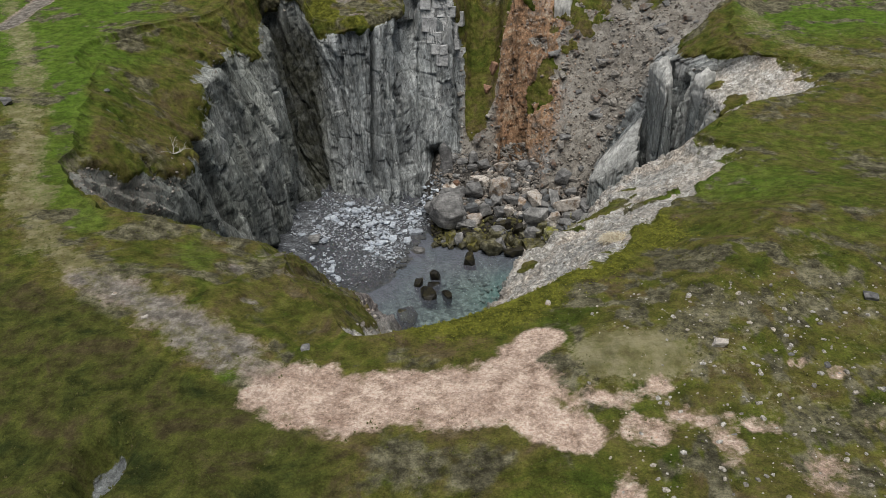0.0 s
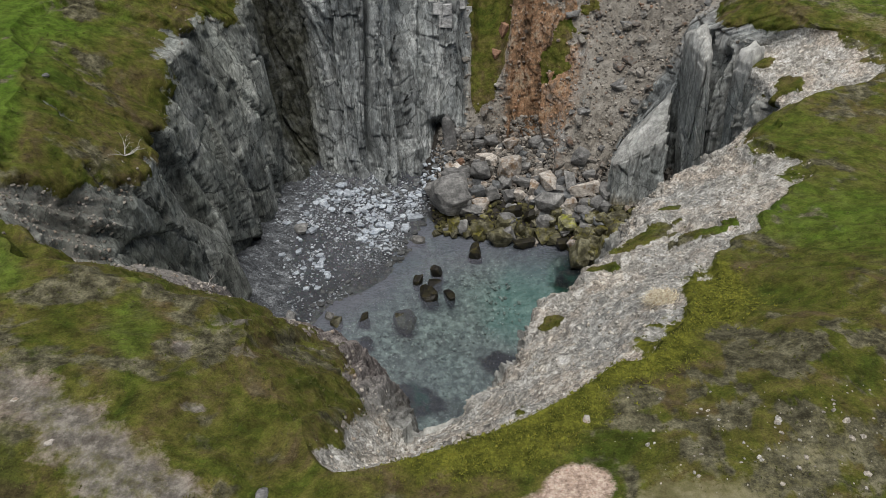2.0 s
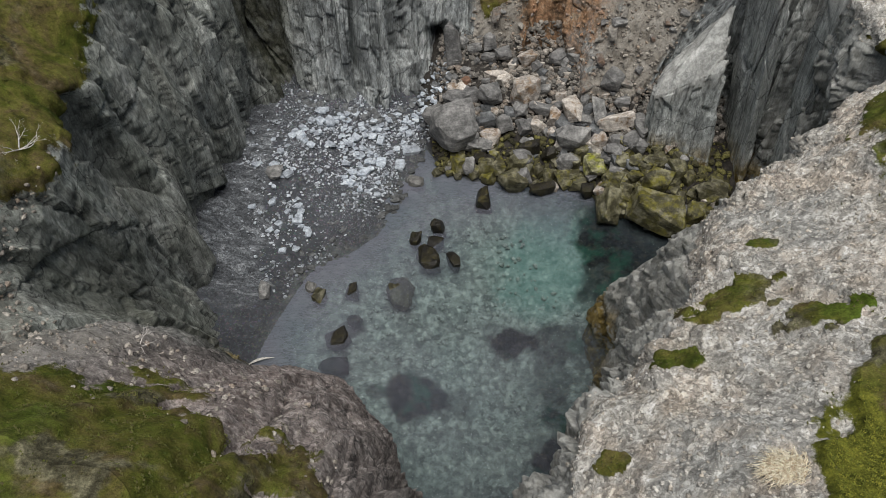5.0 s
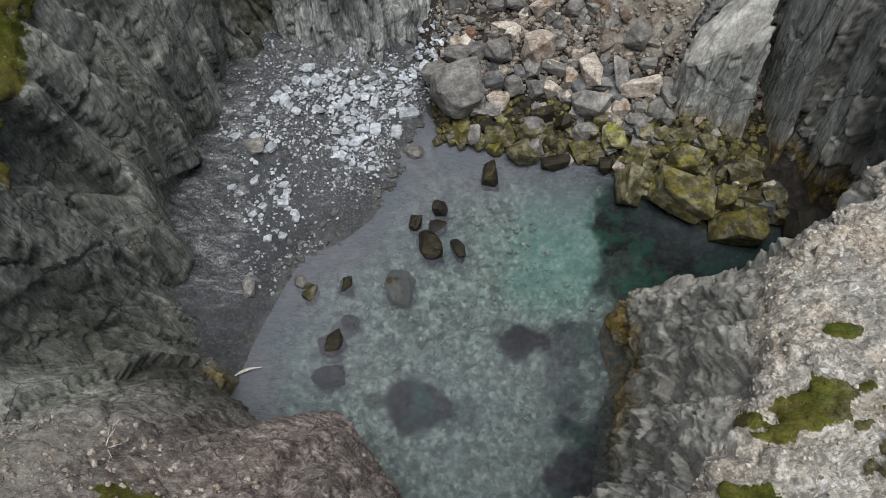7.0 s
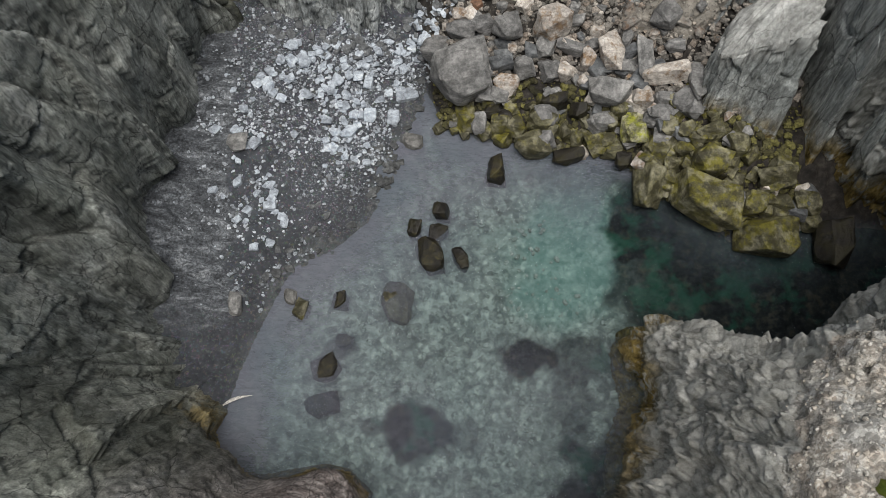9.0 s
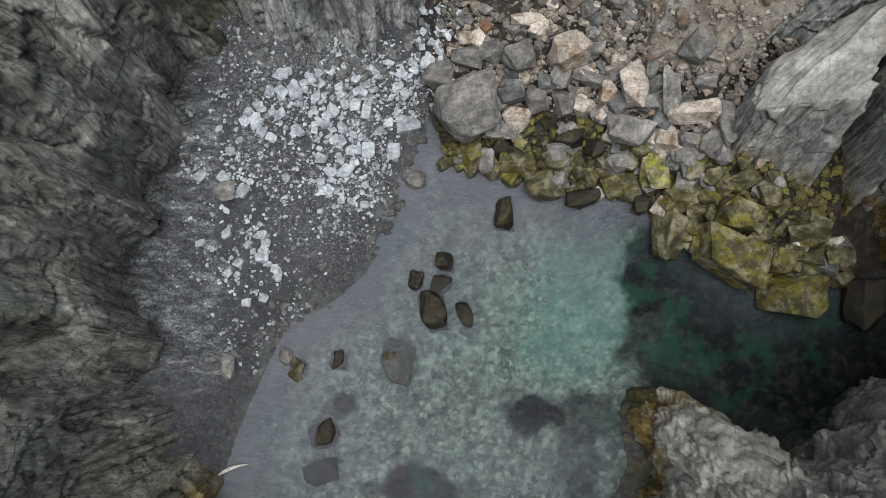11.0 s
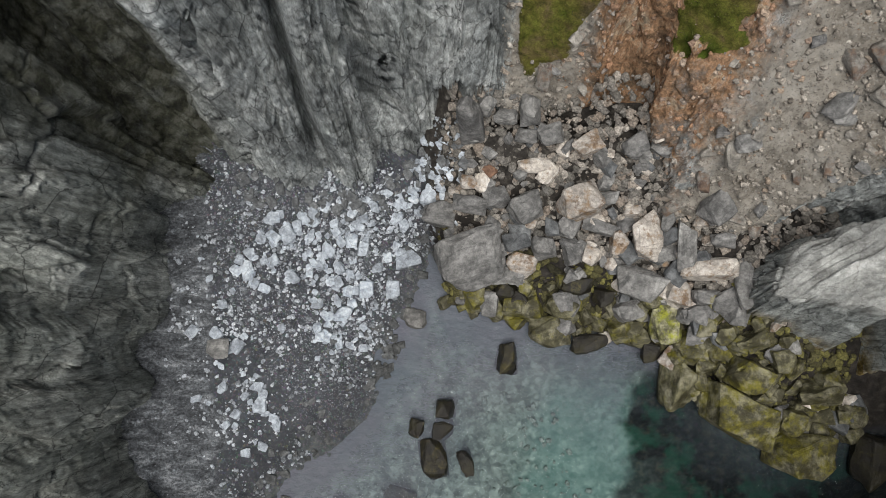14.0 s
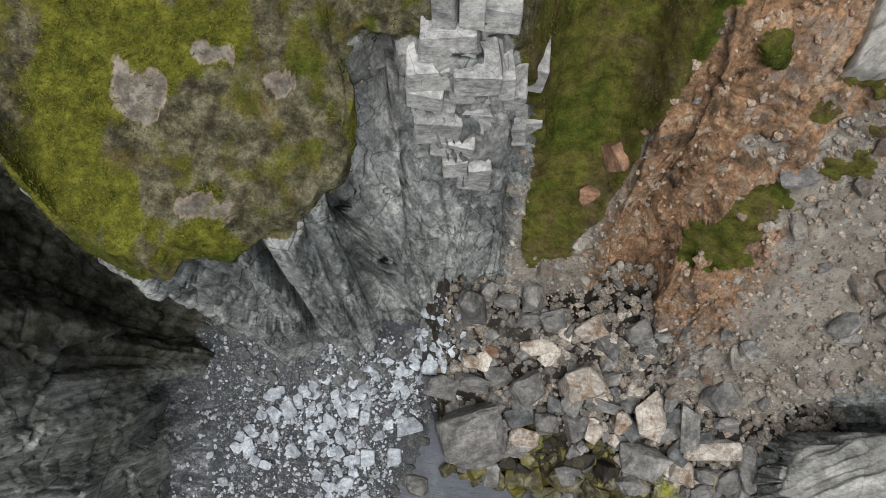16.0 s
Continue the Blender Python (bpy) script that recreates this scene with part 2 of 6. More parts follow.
    gold = k.ramp(clump, (0.36, (0.085, 0.095, 0.016)), (0.6, (0.165, 0.16, 0.028)))
    green = k.mix(k.crisp("gold", 1.5, 1.3, 0.2), green, gold)
    moss = k.ramp(patch, (0.38, (0.034, 0.044, 0.012)), (0.5, (0.085, 0.09, 0.022)), (0.62, (0.075, 0.06, 0.03)))
    green = k.mix(k.crisp("moss", 1.5, 1.0, 0.25), green, moss)
    green = k.mix(0.6, green, k.ramp(clump, (0.38, 0.12), (0.5, 0.47), (0.62, 0.84)), "OVERLAY")
    green = k.mix(0.42, green, k.ramp(blade, (0.37, 0.1), (0.5, 0.49), (0.63, 0.9)), "OVERLAY")
    green = k.mix(1.0, green, (0.84, 0.88, 0.76), "MULTIPLY")
    worn = k.ramp(k.noise(1.1, 9, 0.74), (0.38, (0.13, 0.122, 0.055)), (0.5, (0.22, 0.205, 0.105)), (0.62, (0.34, 0.31, 0.19)))
    green = k.mix(k.math("MULTIPLY", k.crisp("worn", 3.5, 1.7, 0.12), 0.75), green, worn)
    dust = k.ramp(k.noise(1.3, 12, 0.8), (0.38, (0.27, 0.19, 0.14)), (0.48, (0.5, 0.375, 0.295)), (0.58, (0.7, 0.56, 0.46)))
    dust = k.mix(k.ramp(k.noise(16, 6, 0.78), (0.55, 0.0), (0.66, 0.7)), dust, (0.72, 0.65, 0.57))
    dust = k.mix(k.ramp(k.noise(11, 6, 0.78), (0.36, 0.6), (0.45, 0.0)), dust, (0.2, 0.14, 0.1))
    dust = k.mix(k.ramp(k.noise(0.5, 7, 0.7), (0.4, 0.5), (0.52, 0.0)), dust, (0.3, 0.205, 0.155))
    dust = k.mix(0.5, dust, k.ramp(k.noise(7, 9, 0.8), (0.4, 0.15), (0.5, 0.5), (0.6, 0.85)), "OVERLAY")
    dust = k.mix(k.attr("grey"), dust, k.ramp(clump, (0.38, (0.095, 0.085, 0.07)), (0.5, (0.18, 0.164, 0.14)), (0.6, (0.33, 0.305, 0.26))))
    green = k.mix(k.crisp("bare", 1.1, 1.7, 0.16), green, dust)
    color = k.mix(k.crisp("turf", 2.2, 1.3, 0.08), rock, green)
    rough_h = k.math("ADD", k.math("ADD", k.math("MULTIPLY", fine, 0.5), flake), k.math("ADD", mid, k.math("MULTIPLY", blade, 0.3)))
    n = k.bump(rough_h, 0.6, 0.15)
    return k.end(color, k.mix(wet, (0.9, 0.9, 0.9), (0.5, 0.5, 0.5)), n, 0.12)


def shore_material():
    k = Nodes("shore")
    sand = k.ramp(k.noise(1.0, 7, 0.65), (0.34, (0.032, 0.036, 0.043)), (0.66, (0.064, 0.069, 0.079)))
    peb = k.voronoi(7.0, None, "F1", "Color")
    grey = k.mix(0.5, (0.13, 0.136, 0.142), peb, "MULTIPLY")
    sand = k.mix(k.ramp(k.noise(5, 5, 0.75), (0.5, 0.0), (0.64, 1.0)), sand, grey)
    sand = k.mix(k.math("MULTIPLY", k.attr("chips"), k.ramp(k.noise(8, 6, 0.8), (0.55, 0.0), (0.62, 0.8)), True), sand, (0.4, 0.42, 0.45))
    ledge = k.ramp(k.noise(1.1, 9, 0.74, k.scaled(0.6, 1.5, 1.0, (0, 0, -4)), 0.9), (0.36, (0.036, 0.039, 0.043)), (0.48, (0.08, 0.086, 0.094)), (0.55, (0.135, 0.146, 0.157)), (0.62, (0.26, 0.275, 0.29)))
    ledge = k.mix(0.7, ledge, k.ramp(k.noise(7, 8, 0.76), (0.4, 0.1), (0.5, 0.48), (0.6, 0.88)), "OVERLAY")
    sand = k.mix(k.attr("ledge"), sand, ledge)
    # heap floor: shade of the gaps between blocks painted as near-black ground
    heap_shade = k.ramp(k.noise(1.6, 9, 0.74), (0.36, (0.014, 0.013, 0.011)), (0.5, (0.034, 0.03, 0.026)), (0.64, (0.09, 0.082, 0.07)))
    sand = k.mix(k.attr("heap_shade"), sand, heap_shade)
    sand = k.mix(k.math("MULTIPLY", k.attr("damp"), 0.8), sand, k.mix(1.0, sand, (0.55, 0.53, 0.52), "MULTIPLY"))
    deep = k.ramp(k.noise(1.3, 10, 0.74, None, 0.3), (0.38, (0.11, 0.125, 0.112)), (0.49, (0.19, 0.213, 0.19)), (0.6, (0.31, 0.34, 0.3)))
    deep = k.mix(k.ramp(k.voronoi(1.7), (0.1, 0.6), (0.36, 0.0)), deep, (0.46, 0.5, 0.43))
    deep = k.mix(0.5, deep, k.ramp(k.voronoi(2.6, None, "F1", "Color"), (0.1, 0.15), (0.5, 0.5), (0.9, 0.85)), "OVERLAY")
    deep = k.mix(k.attr("teal"), deep, k.mix(0.5, (0.15, 0.29, 0.25), deep))
    # weed on the bed; its black also paints the cliffs' dark reflection
    kelp_and_reflection = k.ramp(k.noise(1.6, 9, 0.74), (0.42, (0.002, 0.0025, 0.003)), (0.52, (0.009, 0.011, 0.011)), (0.62, (0.05, 0.042, 0.028)))
    kelp_and_reflection = k.mix(k.ramp(k.noise(0.3, 7, 0.68), (0.52, 0.0), (0.6, 0.85)), kelp_and_reflection, (0.013, 0.066, 0.04))
    deep = k.mix(k.attr("weed_and_reflection"), deep, kelp_and_reflection)
    under = k.ramp(k.math("ADD", k.math("MULTIPLY", k.axis("Z"), -0.6), 0.2), (0.1, 0.0), (0.75, 1.0))
    color = k.mix(under, sand, deep)
    n = k.bump(k.math("ADD", k.noise(6, 6, 0.75), k.math("MULTIPLY", k.noise(25, 3, 0.7), 0.4)), 0.7, 0.09)
    return k.end(color, 0.75, n, 0.3)


def water_material():
    """Silty sea water: its film reflects by angle, the rest lets a tinted bed through, and silt scatters some. Ripple
    glints are painted in as extra silt.
    """
    k = Nodes("sea_water")
    ripple = k.noise(1.5, 6, 0.62, k.scaled(1.0, 2.6, 1.0, (0, 0, 35)), 0.6)
    small = k.noise(6.0, 3, 0.6, None, 0.4)
    n = k.bump(k.math("MULTIPLY", k.math("ADD", ripple, k.math("MULTIPLY", small, 0.35)), k.attr("chop")), 1.0, 0.5)
    clear = k.nt.nodes.new("ShaderNodeBsdfTransparent")
    clear.inputs["Color"].default_value = (0.56, 0.66, 0.7, 1)
    silt = k.nt.nodes.new("ShaderNodeBsdfDiffuse")
    tone = k.ramp(k.noise(0.16, 4, 0.55, None, 0.5), (0.38, (0.168, 0.17, 0.206)), (0.62, (0.14, 0.162, 0.194)))
    k.put(silt.inputs["Color"], tone)
    k.put(silt.inputs["Normal"], n)
    gloss = k.nt.nodes.new("ShaderNodeBsdfGlossy")
    gloss.inputs["Roughness"].default_value = 0.03
    k.put(gloss.inputs["Normal"], n)
    milk = k.nt.nodes.new("ShaderNodeMixShader")
    # light on the ripples, painted as noise streaks in the silt share
    shimmer = k.math("MULTIPLY", k.ramp(k.noise(2.2, 5, 0.6, k.scaled(0.9, 2.2, 1.0, (0, 0, 40)), 1.2), (0.47, 0.0), (0.57, 0.32)), k.attr("chop"))
    k.put(milk.inputs[0], k.math("ADD", k.attr("silt"), k.math("MULTIPLY", shimmer, k.ramp(k.attr("silt"), (0.02, 0.25), (0.3, 1.0))), True))
    k.put(milk.inputs[1], clear.outputs[0])
    k.put(milk.inputs[2], silt.outputs[0])
    fres = k.nt.nodes.new("ShaderNodeFresnel")
    fres.inputs["IOR"].default_value = 1.16
    k.put(fres.inputs["Normal"], n)
    full = k.nt.nodes.new("ShaderNodeMixShader")
    k.put(full.inputs[0], fres.outputs[0])
    k.put(full.inputs[1], milk.outputs[0])
    k.put(full.inputs[2], gloss.outputs[0])
    k.nt.links.new(full.outputs[0], k.out.inputs["Surface"])
    k.nt.nodes.remove(k.bsdf)
    return k.mat


def stone_material(name, dark, light, stain=None, amount=0.0, weed=False, rough=0.85):
    """One kind of loose stone: its own tone a stone, banded, with stains and, by the sea, weed on top."""
    k = Nodes(name)
    loc = k.local()
    band = k.noise(1.2, 8, 0.7, k.scaled(0.5, 0.7, 5.0, (24, 14, 0), loc), 0.25)
    tone = k.mix(k.ramp(band, (0.32, 0.0), (0.68, 1.0)), dark, light)
    tone = k.mix(k.math("MULTIPLY", k.random(), 0.7), tone, k.mix(0.75, tone, (0.36, 0.36, 0.38), "MULTIPLY"))
    tone = k.mix(0.3, tone, k.ramp(k.noise(5, 8, 0.74), (0.4, 0.12), (0.5, 0.49), (0.6, 0.88)), "OVERLAY")
    tone = k.mix(0.4, tone, k.ramp(k.noise(1.6, 7, 0.7), (0.4, 0.15), (0.5, 0.49), (0.6, 0.84)), "OVERLAY")
    tone = k.mix(k.ramp(k.voronoi(0.8, k.scaled(1, 1, 2.6, (30, 0, 20)), "DISTANCE_TO_EDGE"), (0.0, 0.5), (0.012, 0.0)), tone, (0.04, 0.04, 0.04))
    if stain:
        where = k.ramp(k.math("ADD", k.math("MULTIPLY", k.noise(1.5, 9, 0.72), 0.88), k.math("MULTIPLY", k.random(), 0.12)), (0.57 - amount * 0.4, 0.0), (0.67 - amount * 0.4, 1.0))
        if weed:
            where = k.math("MULTIPLY", where, k.ramp(k.slope(), (0.0, 0.35), (0.6, 1.0)))
        tone = k.mix(where, tone, k.mix(k.ramp(k.noise(1.8, 8, 0.72), (0.36, 0.8), (0.6, 0.0)), stain, k.mix(1.0, stain, (0.2, 0.2, 0.3), "MULTIPLY")))
    if weed:
        tone = k.mix(k.ramp(k.noise(1.2, 9, 0.7, k.scaled(1, 1, 1, (0, 30, 60))), (0.48, 0.0), (0.64, 0.5)), tone, k.mix(0.5, light, (0.6, 0.57, 0.45)) if rough > 0.5 else light)
        tone = k.mix(k.ramp(k.noise(1.1, 9, 0.7, k.scaled(1, 1, 1, (50, 0, 20))), (0.4, 0.85), (0.52, 0.0)), tone, (0.03, 0.027, 0.012))
    wet = k.ramp(k.math("ADD", k.axis("Z"), k.math("MULTIPLY", k.noise(2, 3), 0.4)), (0.25, 1.0), (0.75, 0.0))
    tone = k.mix(k.math("MULTIPLY", wet, 0.7), tone, k.mix(1.0, tone, (0.3, 0.29, 0.26), "MULTIPLY"))
    n = k.bump(k.noise(4, 7, 0.7), 0.8, 0.12)
    return k.end(tone, rough, n, 0.3)


LAND = land_material()
SHORE = shore_material()
WATER = water_material()
GREY = stone_material("grey_stone", (0.11, 0.111, 0.108), (0.37, 0.365, 0.35))
PALE = stone_material("pale_stone", (0.42, 0.38, 0.33), (0.76, 0.71, 0.64), (0.3, 0.21, 0.13), 0.1)
BLUE = stone_material("bleached_stone", (0.36, 0.4, 0.445), (0.6, 0.66, 0.72))
RUST = stone_material("rusty_stone", (0.22, 0.125, 0.085), (0.45, 0.27, 0.17))
WEEDY = stone_material("weedy_stone", (0.02, 0.018, 0.01), (0.21, 0.2, 0.115), (0.17, 0.155, 0.02), 0.22, True, 0.55)
BROWN = stone_material("brown_stone", (0.008, 0.007, 0.006), (0.03, 0.027, 0.021), (0.11, 0.095, 0.035), 0.12, True, 0.4)
BLOCK = stone_material("block_stone", (0.34, 0.35, 0.35), (0.72, 0.72, 0.7))
DARK = stone_material("dark_stone", (0.09, 0.096, 0.1), (0.25, 0.26, 0.262))
SCREE_ROCK = stone_material("scree_stone", (0.17, 0.158, 0.138), (0.4, 0.38, 0.34), (0.2, 0.14, 0.1), 0.15)
BRIGHT = stone_material("green_stone", (0.14, 0.135, 0.06), (0.55, 0.53, 0.36), (0.36, 0.38, 0.035), 0.3, True, 0.6)


def scatter_material(name, *tones):
    """Small stones or tufts joined in one mesh: a tone for each island."""
    k = Nodes(name)
    g = k.nt.nodes.new("ShaderNodeNewGeometry")
    tone = k.ramp(g.outputs["Random Per Island"], *[(n / max(1, len(tones) - 1), t) for n, t in enumerate(tones)])
    tone = k.mix(0.65, tone, k.ramp(k.noise(9, 6, 0.74), (0.4, 0.15), (0.5, 0.49), (0.6, 0.85)), "OVERLAY")
    return k.end(tone, 0.9, None, 0.2)


SCREE_BITS = scatter_material("scree_bits", (0.13, 0.115, 0.098), (0.25, 0.23, 0.2), (0.18, 0.162, 0.14), (0.38, 0.355, 0.315), (0.24, 0.19, 0.145))
HEAP_BITS = scatter_material("heap_bits", (0.06, 0.055, 0.048), (0.19, 0.178, 0.16), (0.1, 0.095, 0.085), (0.32, 0.295, 0.26), (0.175, 0.145, 0.118), (0.13, 0.128, 0.122))
WEED_BITS = scatter_material("weed_bits", (0.02, 0.019, 0.013), (0.075, 0.07, 0.03), (0.035, 0.032, 0.022), (0.16, 0.15, 0.05), (0.05, 0.046, 0.034))
RUST_BITS = scatter_material("rust_bits", (0.14, 0.095, 0.07), (0.3, 0.18, 0.11), (0.22, 0.165, 0.13), (0.36, 0.28, 0.21), (0.2, 0.18, 0.165))
PALE_BITS = scatter_material("pale_bits", (0.24, 0.222, 0.19), (0.48, 0.46, 0.42), (0.31, 0.297, 0.265), (0.41, 0.37, 0.31), (0.17, 0.16, 0.14))
BEACH_BITS = scatter_material("beach_bits", (0.06, 0.065, 0.07), (0.22, 0.24, 0.26), (0.11, 0.118, 0.126), (0.44, 0.48, 0.52), (0.085, 0.09, 0.096))
WHITE_BITS = scatter_material("white_bits", (0.24, 0.26, 0.285), (0.46, 0.49, 0.53), (0.3, 0.325, 0.35), (0.54, 0.575, 0.61))
BED_BITS = scatter_material("bed_bits", (0.17, 0.19, 0.165), (0.28, 0.31, 0.275), (0.22, 0.245, 0.215), (0.36, 0.39, 0.35))
GRASS_BITS = scatter_material("grass_bits", (0.055, 0.068, 0.013), (0.08, 0.082, 0.02), (0.065, 0.08, 0.014), (0.095, 0.088, 0.034), (0.075, 0.066, 0.03))
GOLD_BITS = scatter_material("gorse_bits", (0.1, 0.115, 0.018), (0.18, 0.17, 0.025), (0.13, 0.14, 0.02), (0.085, 0.1, 0.018))
STRAW = scatter_material("straw", (0.5, 0.44, 0.32), (0.66, 0.6, 0.46), (0.58, 0.5, 0.36))
WHITE_WOOD = scatter_material("dead_wood", (0.42, 0.4, 0.37), (0.55, 0.53, 0.5))


# ---- meshes from arrays ----
def sheet(name, p, attrs, material, smooth=True):
    """A mesh over a grid of places, rows by columns."""
    nr, nc = p.shape[:2]
    idx = np.arange(nr * nc).reshape(nr, nc)
    quads = np.stack([idx[:-1, :-1], idx[:-1, 1:], idx[1:, 1:], idx[1:, :-1]], -1).reshape(-1, 4)
    me = bpy.data.meshes.new(name)
    me.vertices.add(nr * nc)
    me.vertices.foreach_set("co", p.reshape(-1).astype(np.float32))
    me.loops.add(quads.size)
    me.loops.foreach_set("vertex_index", quads.reshape(-1).astype(np.int32))
    me.polygons.add(len(quads))
    me.polygons.foreach_set("loop_start", np.arange(0, quads.size, 4, dtype=np.int32))
    me.polygons.foreach_set("use_smooth", np.full(len(quads), smooth))
    me.update(calc_edges=True)
    for key, val in attrs.items():
        a = me.attributes.new(key, "FLOAT", "POINT")
        a.data.foreach_set("value", np.ascontiguousarray(val, dtype=np.float32).reshape(-1))
    me.materials.append(material)
    return new(name, me)


def slope_normals(p):
    du = np.gradient(p, axis=1)
    dv = np.gradient(p, axis=0)
    n = np.cross(du, dv)
    return n / np.maximum(np.linalg.norm(n, axis=-1, keepdims=True), 1e-6)


# ---- the floor of the cove ----
WATERLINE = [(-13.5, -19), (-11.6, -13.5), (-11, -10.6), (-10.2, -8.2), (-9, -4.9), (-6.4, -2.9), (-4.5, -1.0), (-3.3, 1.4), (-2.6, 4.2), (-2.0, 7.2), (-0.6, 9.4), (3, 11), (8, 13)]


def inland(x, y):
    """Distance to the water's edge on the beach, less than nothing out at sea."""
    edge = np.interp(x, [a for a, _ in WATERLINE], [b for _, b in WATERLINE])
    return np.where(y > edge, 1.0, -1.0) * near_line(x, y, WATERLINE)


def shore_height(x, y):
    d = inland(x, y)
    beach = np.where(d > 0, np.minimum(0.1 * d + 0.028 * d * d, 2.8), 0.2 * d - 0.16)
    line = np.interp(x, [-3, 0, 4, 11, 15, 18, 22, 30], [12, 5.5, 5, 4, 0.8, -1.5, -0.3, -0.3])
    pile = np.where(y > line, 0.47 * (y - line), 0.2 * (y - line))
    return np.maximum(np.maximum(beach, pile), -3.5)


def build_shore():
    xs, ys = np.arange(-24, 30, 0.12), np.arange(-32, 21, 0.12)
    x, y = np.meshgrid(xs, ys)
    z = shore_height(x, y)
    above = step(-0.4, 0.6, z)
    d = inland(x, y)
    ledge = step(0.35, 0.6, step(-10.8, -15, x + 0.12 * y) + 0.35 * fbm(x * 0.5, y * 0.5, None, 4, 3)) * step(-10, -6, y) * above
    bands = fbm(x * 0.45 + 0.15 * y, y * 1.3 - 0.12 * x, None, 5, 5)
    strata = (y * 1.15 - 0.08 * x + 0.5 * fbm(x * 0.25, y * 0.25, None, 3, 6)) % 1.0
    z = z + 0.07 * fbm(x * 1.5, y * 1.5, None, 5, 9) + 0.14 * fbm(x * 0.4, y * 0.4, None, 3, 19) + ledge * (0.35 * bands + 0.14 * strata * step(0.0, 0.5, bands + 0.1) + 0.1 * np.floor(6 * hashed(np.floor(y * 1.15 - 0.08 * x), np.floor(x * 0.5), np.zeros_like(x), 7)) / 6)
    z = z + (1 - above) * (0.35 * fbm(x * 0.35, y * 0.35, None, 4, 12))
    f1, f2, own, _, _ = cells(x / 0.55, y / 0.55, 4)
    z = z + np.where(own > 0.55, 0.16 * step(0.5, 0.1, f1), 0) * (0.35 + 0.65 * step(0.2, -0.2, fbm(x * 0.3, y * 0.3, None, 3, 21)))
    z = np.where(d < 0.2, z - 0.12 * step(0.2, -0.5, d), z)
    chips = step(0.15, 0.6, step(9, 3, np.abs((x + 6.5) + 0.55 * (y - 6))) * step(-4, 2, y) + 0.45 * fbm(x * 0.4, y * 0.4, None, 4, 31)) * above
    # where the heap lies, its floor roughened and painted with gap shade
    heap_shade = step(0.05, 0.5, 0.47 * (y - np.interp(x, [-3, 0, 4, 11, 15, 18, 22, 30], [12, 5.5, 5, 4, 0.8, -1.5, -0.3, -0.3])) - np.minimum(0.32 * np.maximum(d, 0), 2.8) * (x < 0) + 0.3 * fbm(x * 0.8, y * 0.8, None, 3, 13)) * above
    f1, f2, own, _, _ = cells(x / 0.9, y / 0.9, 14)
    z = z + heap_shade * (0.35 * (own - 0.35) * step(0.6, 0.2, f1) + 0.1 * fbm(x * 2, y * 2, None, 3, 15))
    z = z - 1.3 * step(14.6, 16.2, y) * step(0, 2, x)
    weed = np.zeros_like(x)
    # weed patches; those by inlet and ledge also paint dark cliff reflections
    for cx, cy, rx, ry, much in ((-0.8, -13.6, 1.8, 1.8, 1), (5.6, -8.4, 1.7, 1.3, 1), (8.9, -8.4, 1.9, 1.5, 0.7), (2.5, -13.2, 0.9, 1.0, 0.5), (8.4, -11, 1.4, 1.6, 0.5), (-3.4, -13.4, 0.6, 0.5, 0.6), (-5.6, -8.8, 1.0, 0.7, 0.7), (13.2, -0.6, 2.6, 2.6, 1), (12.4, -3.6, 2.0, 2.4, 0.85), (16, -3, 4, 3.2, 1), (21, -4, 7, 5, 1), (10, -18, 2.5, 5, 1)):
        r = np.hypot((x - cx) / rx, (y - cy) / ry) + 0.7 * fbm(x * 0.6, y * 0.6, None, 5, 8)
        weed = np.maximum(weed, much * step(1.2, 0.75, r))
    ob = sheet("beach", np.stack([x, y, z], -1), {"ledge": ledge * (1 - heap_shade), "chips": chips, "heap_shade": heap_shade, "damp": step(3.2, 0.6, d + 0.8 * fbm(x * 0.5, y * 0.5, None, 3, 23)) * above, "teal": step(1.2, 0.5, np.hypot((x - 8.4) / 4.6, (y + 2.2) / 4.6) + 0.4 * fbm(x * 0.4, y * 0.4, None, 3, 17)), "weed_and_reflection": np.maximum(weed, 0.92 * step(10.6, 12.4, x + 0.1 * y + 2.4 * fbm(x * 0.35, y * 0.35, None, 5, 16))) * (1 - above)}, SHORE)
    tagged(ob, "dark grey wet sand and pebble beach sloping into the cove", "beach", kind="structure")


build_shore()


def build_water():
    xs, ys = np.arange(-18, 33, 0.14), np.arange(-31, 12, 0.14)
    x, y = np.meshgrid(xs, ys)
    shallow = step(-2.0, 0.1, shore_height(x, y))
    silt = 0.2 + 0.48 * shallow + 0.12 * fbm(x * 0.15, y * 0.15, None, 3, 6)
    green = step(7, 3, np.hypot((x - 8) / 1.1, (y + 1.5) / 1.3))
    clear = step(9.4, 11.8, x + 0.1 * y + 2.4 * fbm(x * 0.35, y * 0.35, None, 5, 16)) * step(4, 1.5, y)
    silt = np.clip(silt - 0.2 * green - 0.75 * clear, 0.0, 0.93)
    rough = np.maximum(step(8.6, 12, x + 0.2 * y), step(4, 9, x) * step(-10, -15, y)) * (1 - 0.8 * step(15, 20, x - 0.2 * y))
    along, across = 0.8 * x + 0.6 * y, 0.8 * y - 0.6 * x
    wave = fbm(along * 0.9, across * 1.9, None, 4, 61) + 0.5 * (1 - 2 * np.abs(fbm(along * 1.3, across * 2.4, None, 3, 62)))
    z = (0.01 + 0.12 * rough) * wave
    ob = sheet("sea_water", np.stack([x, y, z], -1), {"silt": silt, "chop": 0.35 + 0.5 * rough}, WATER)
    ob.visible_shadow = False
    tagged(ob, "milky blue-green sea water filling the cove", "water", kind="structure")


build_water()


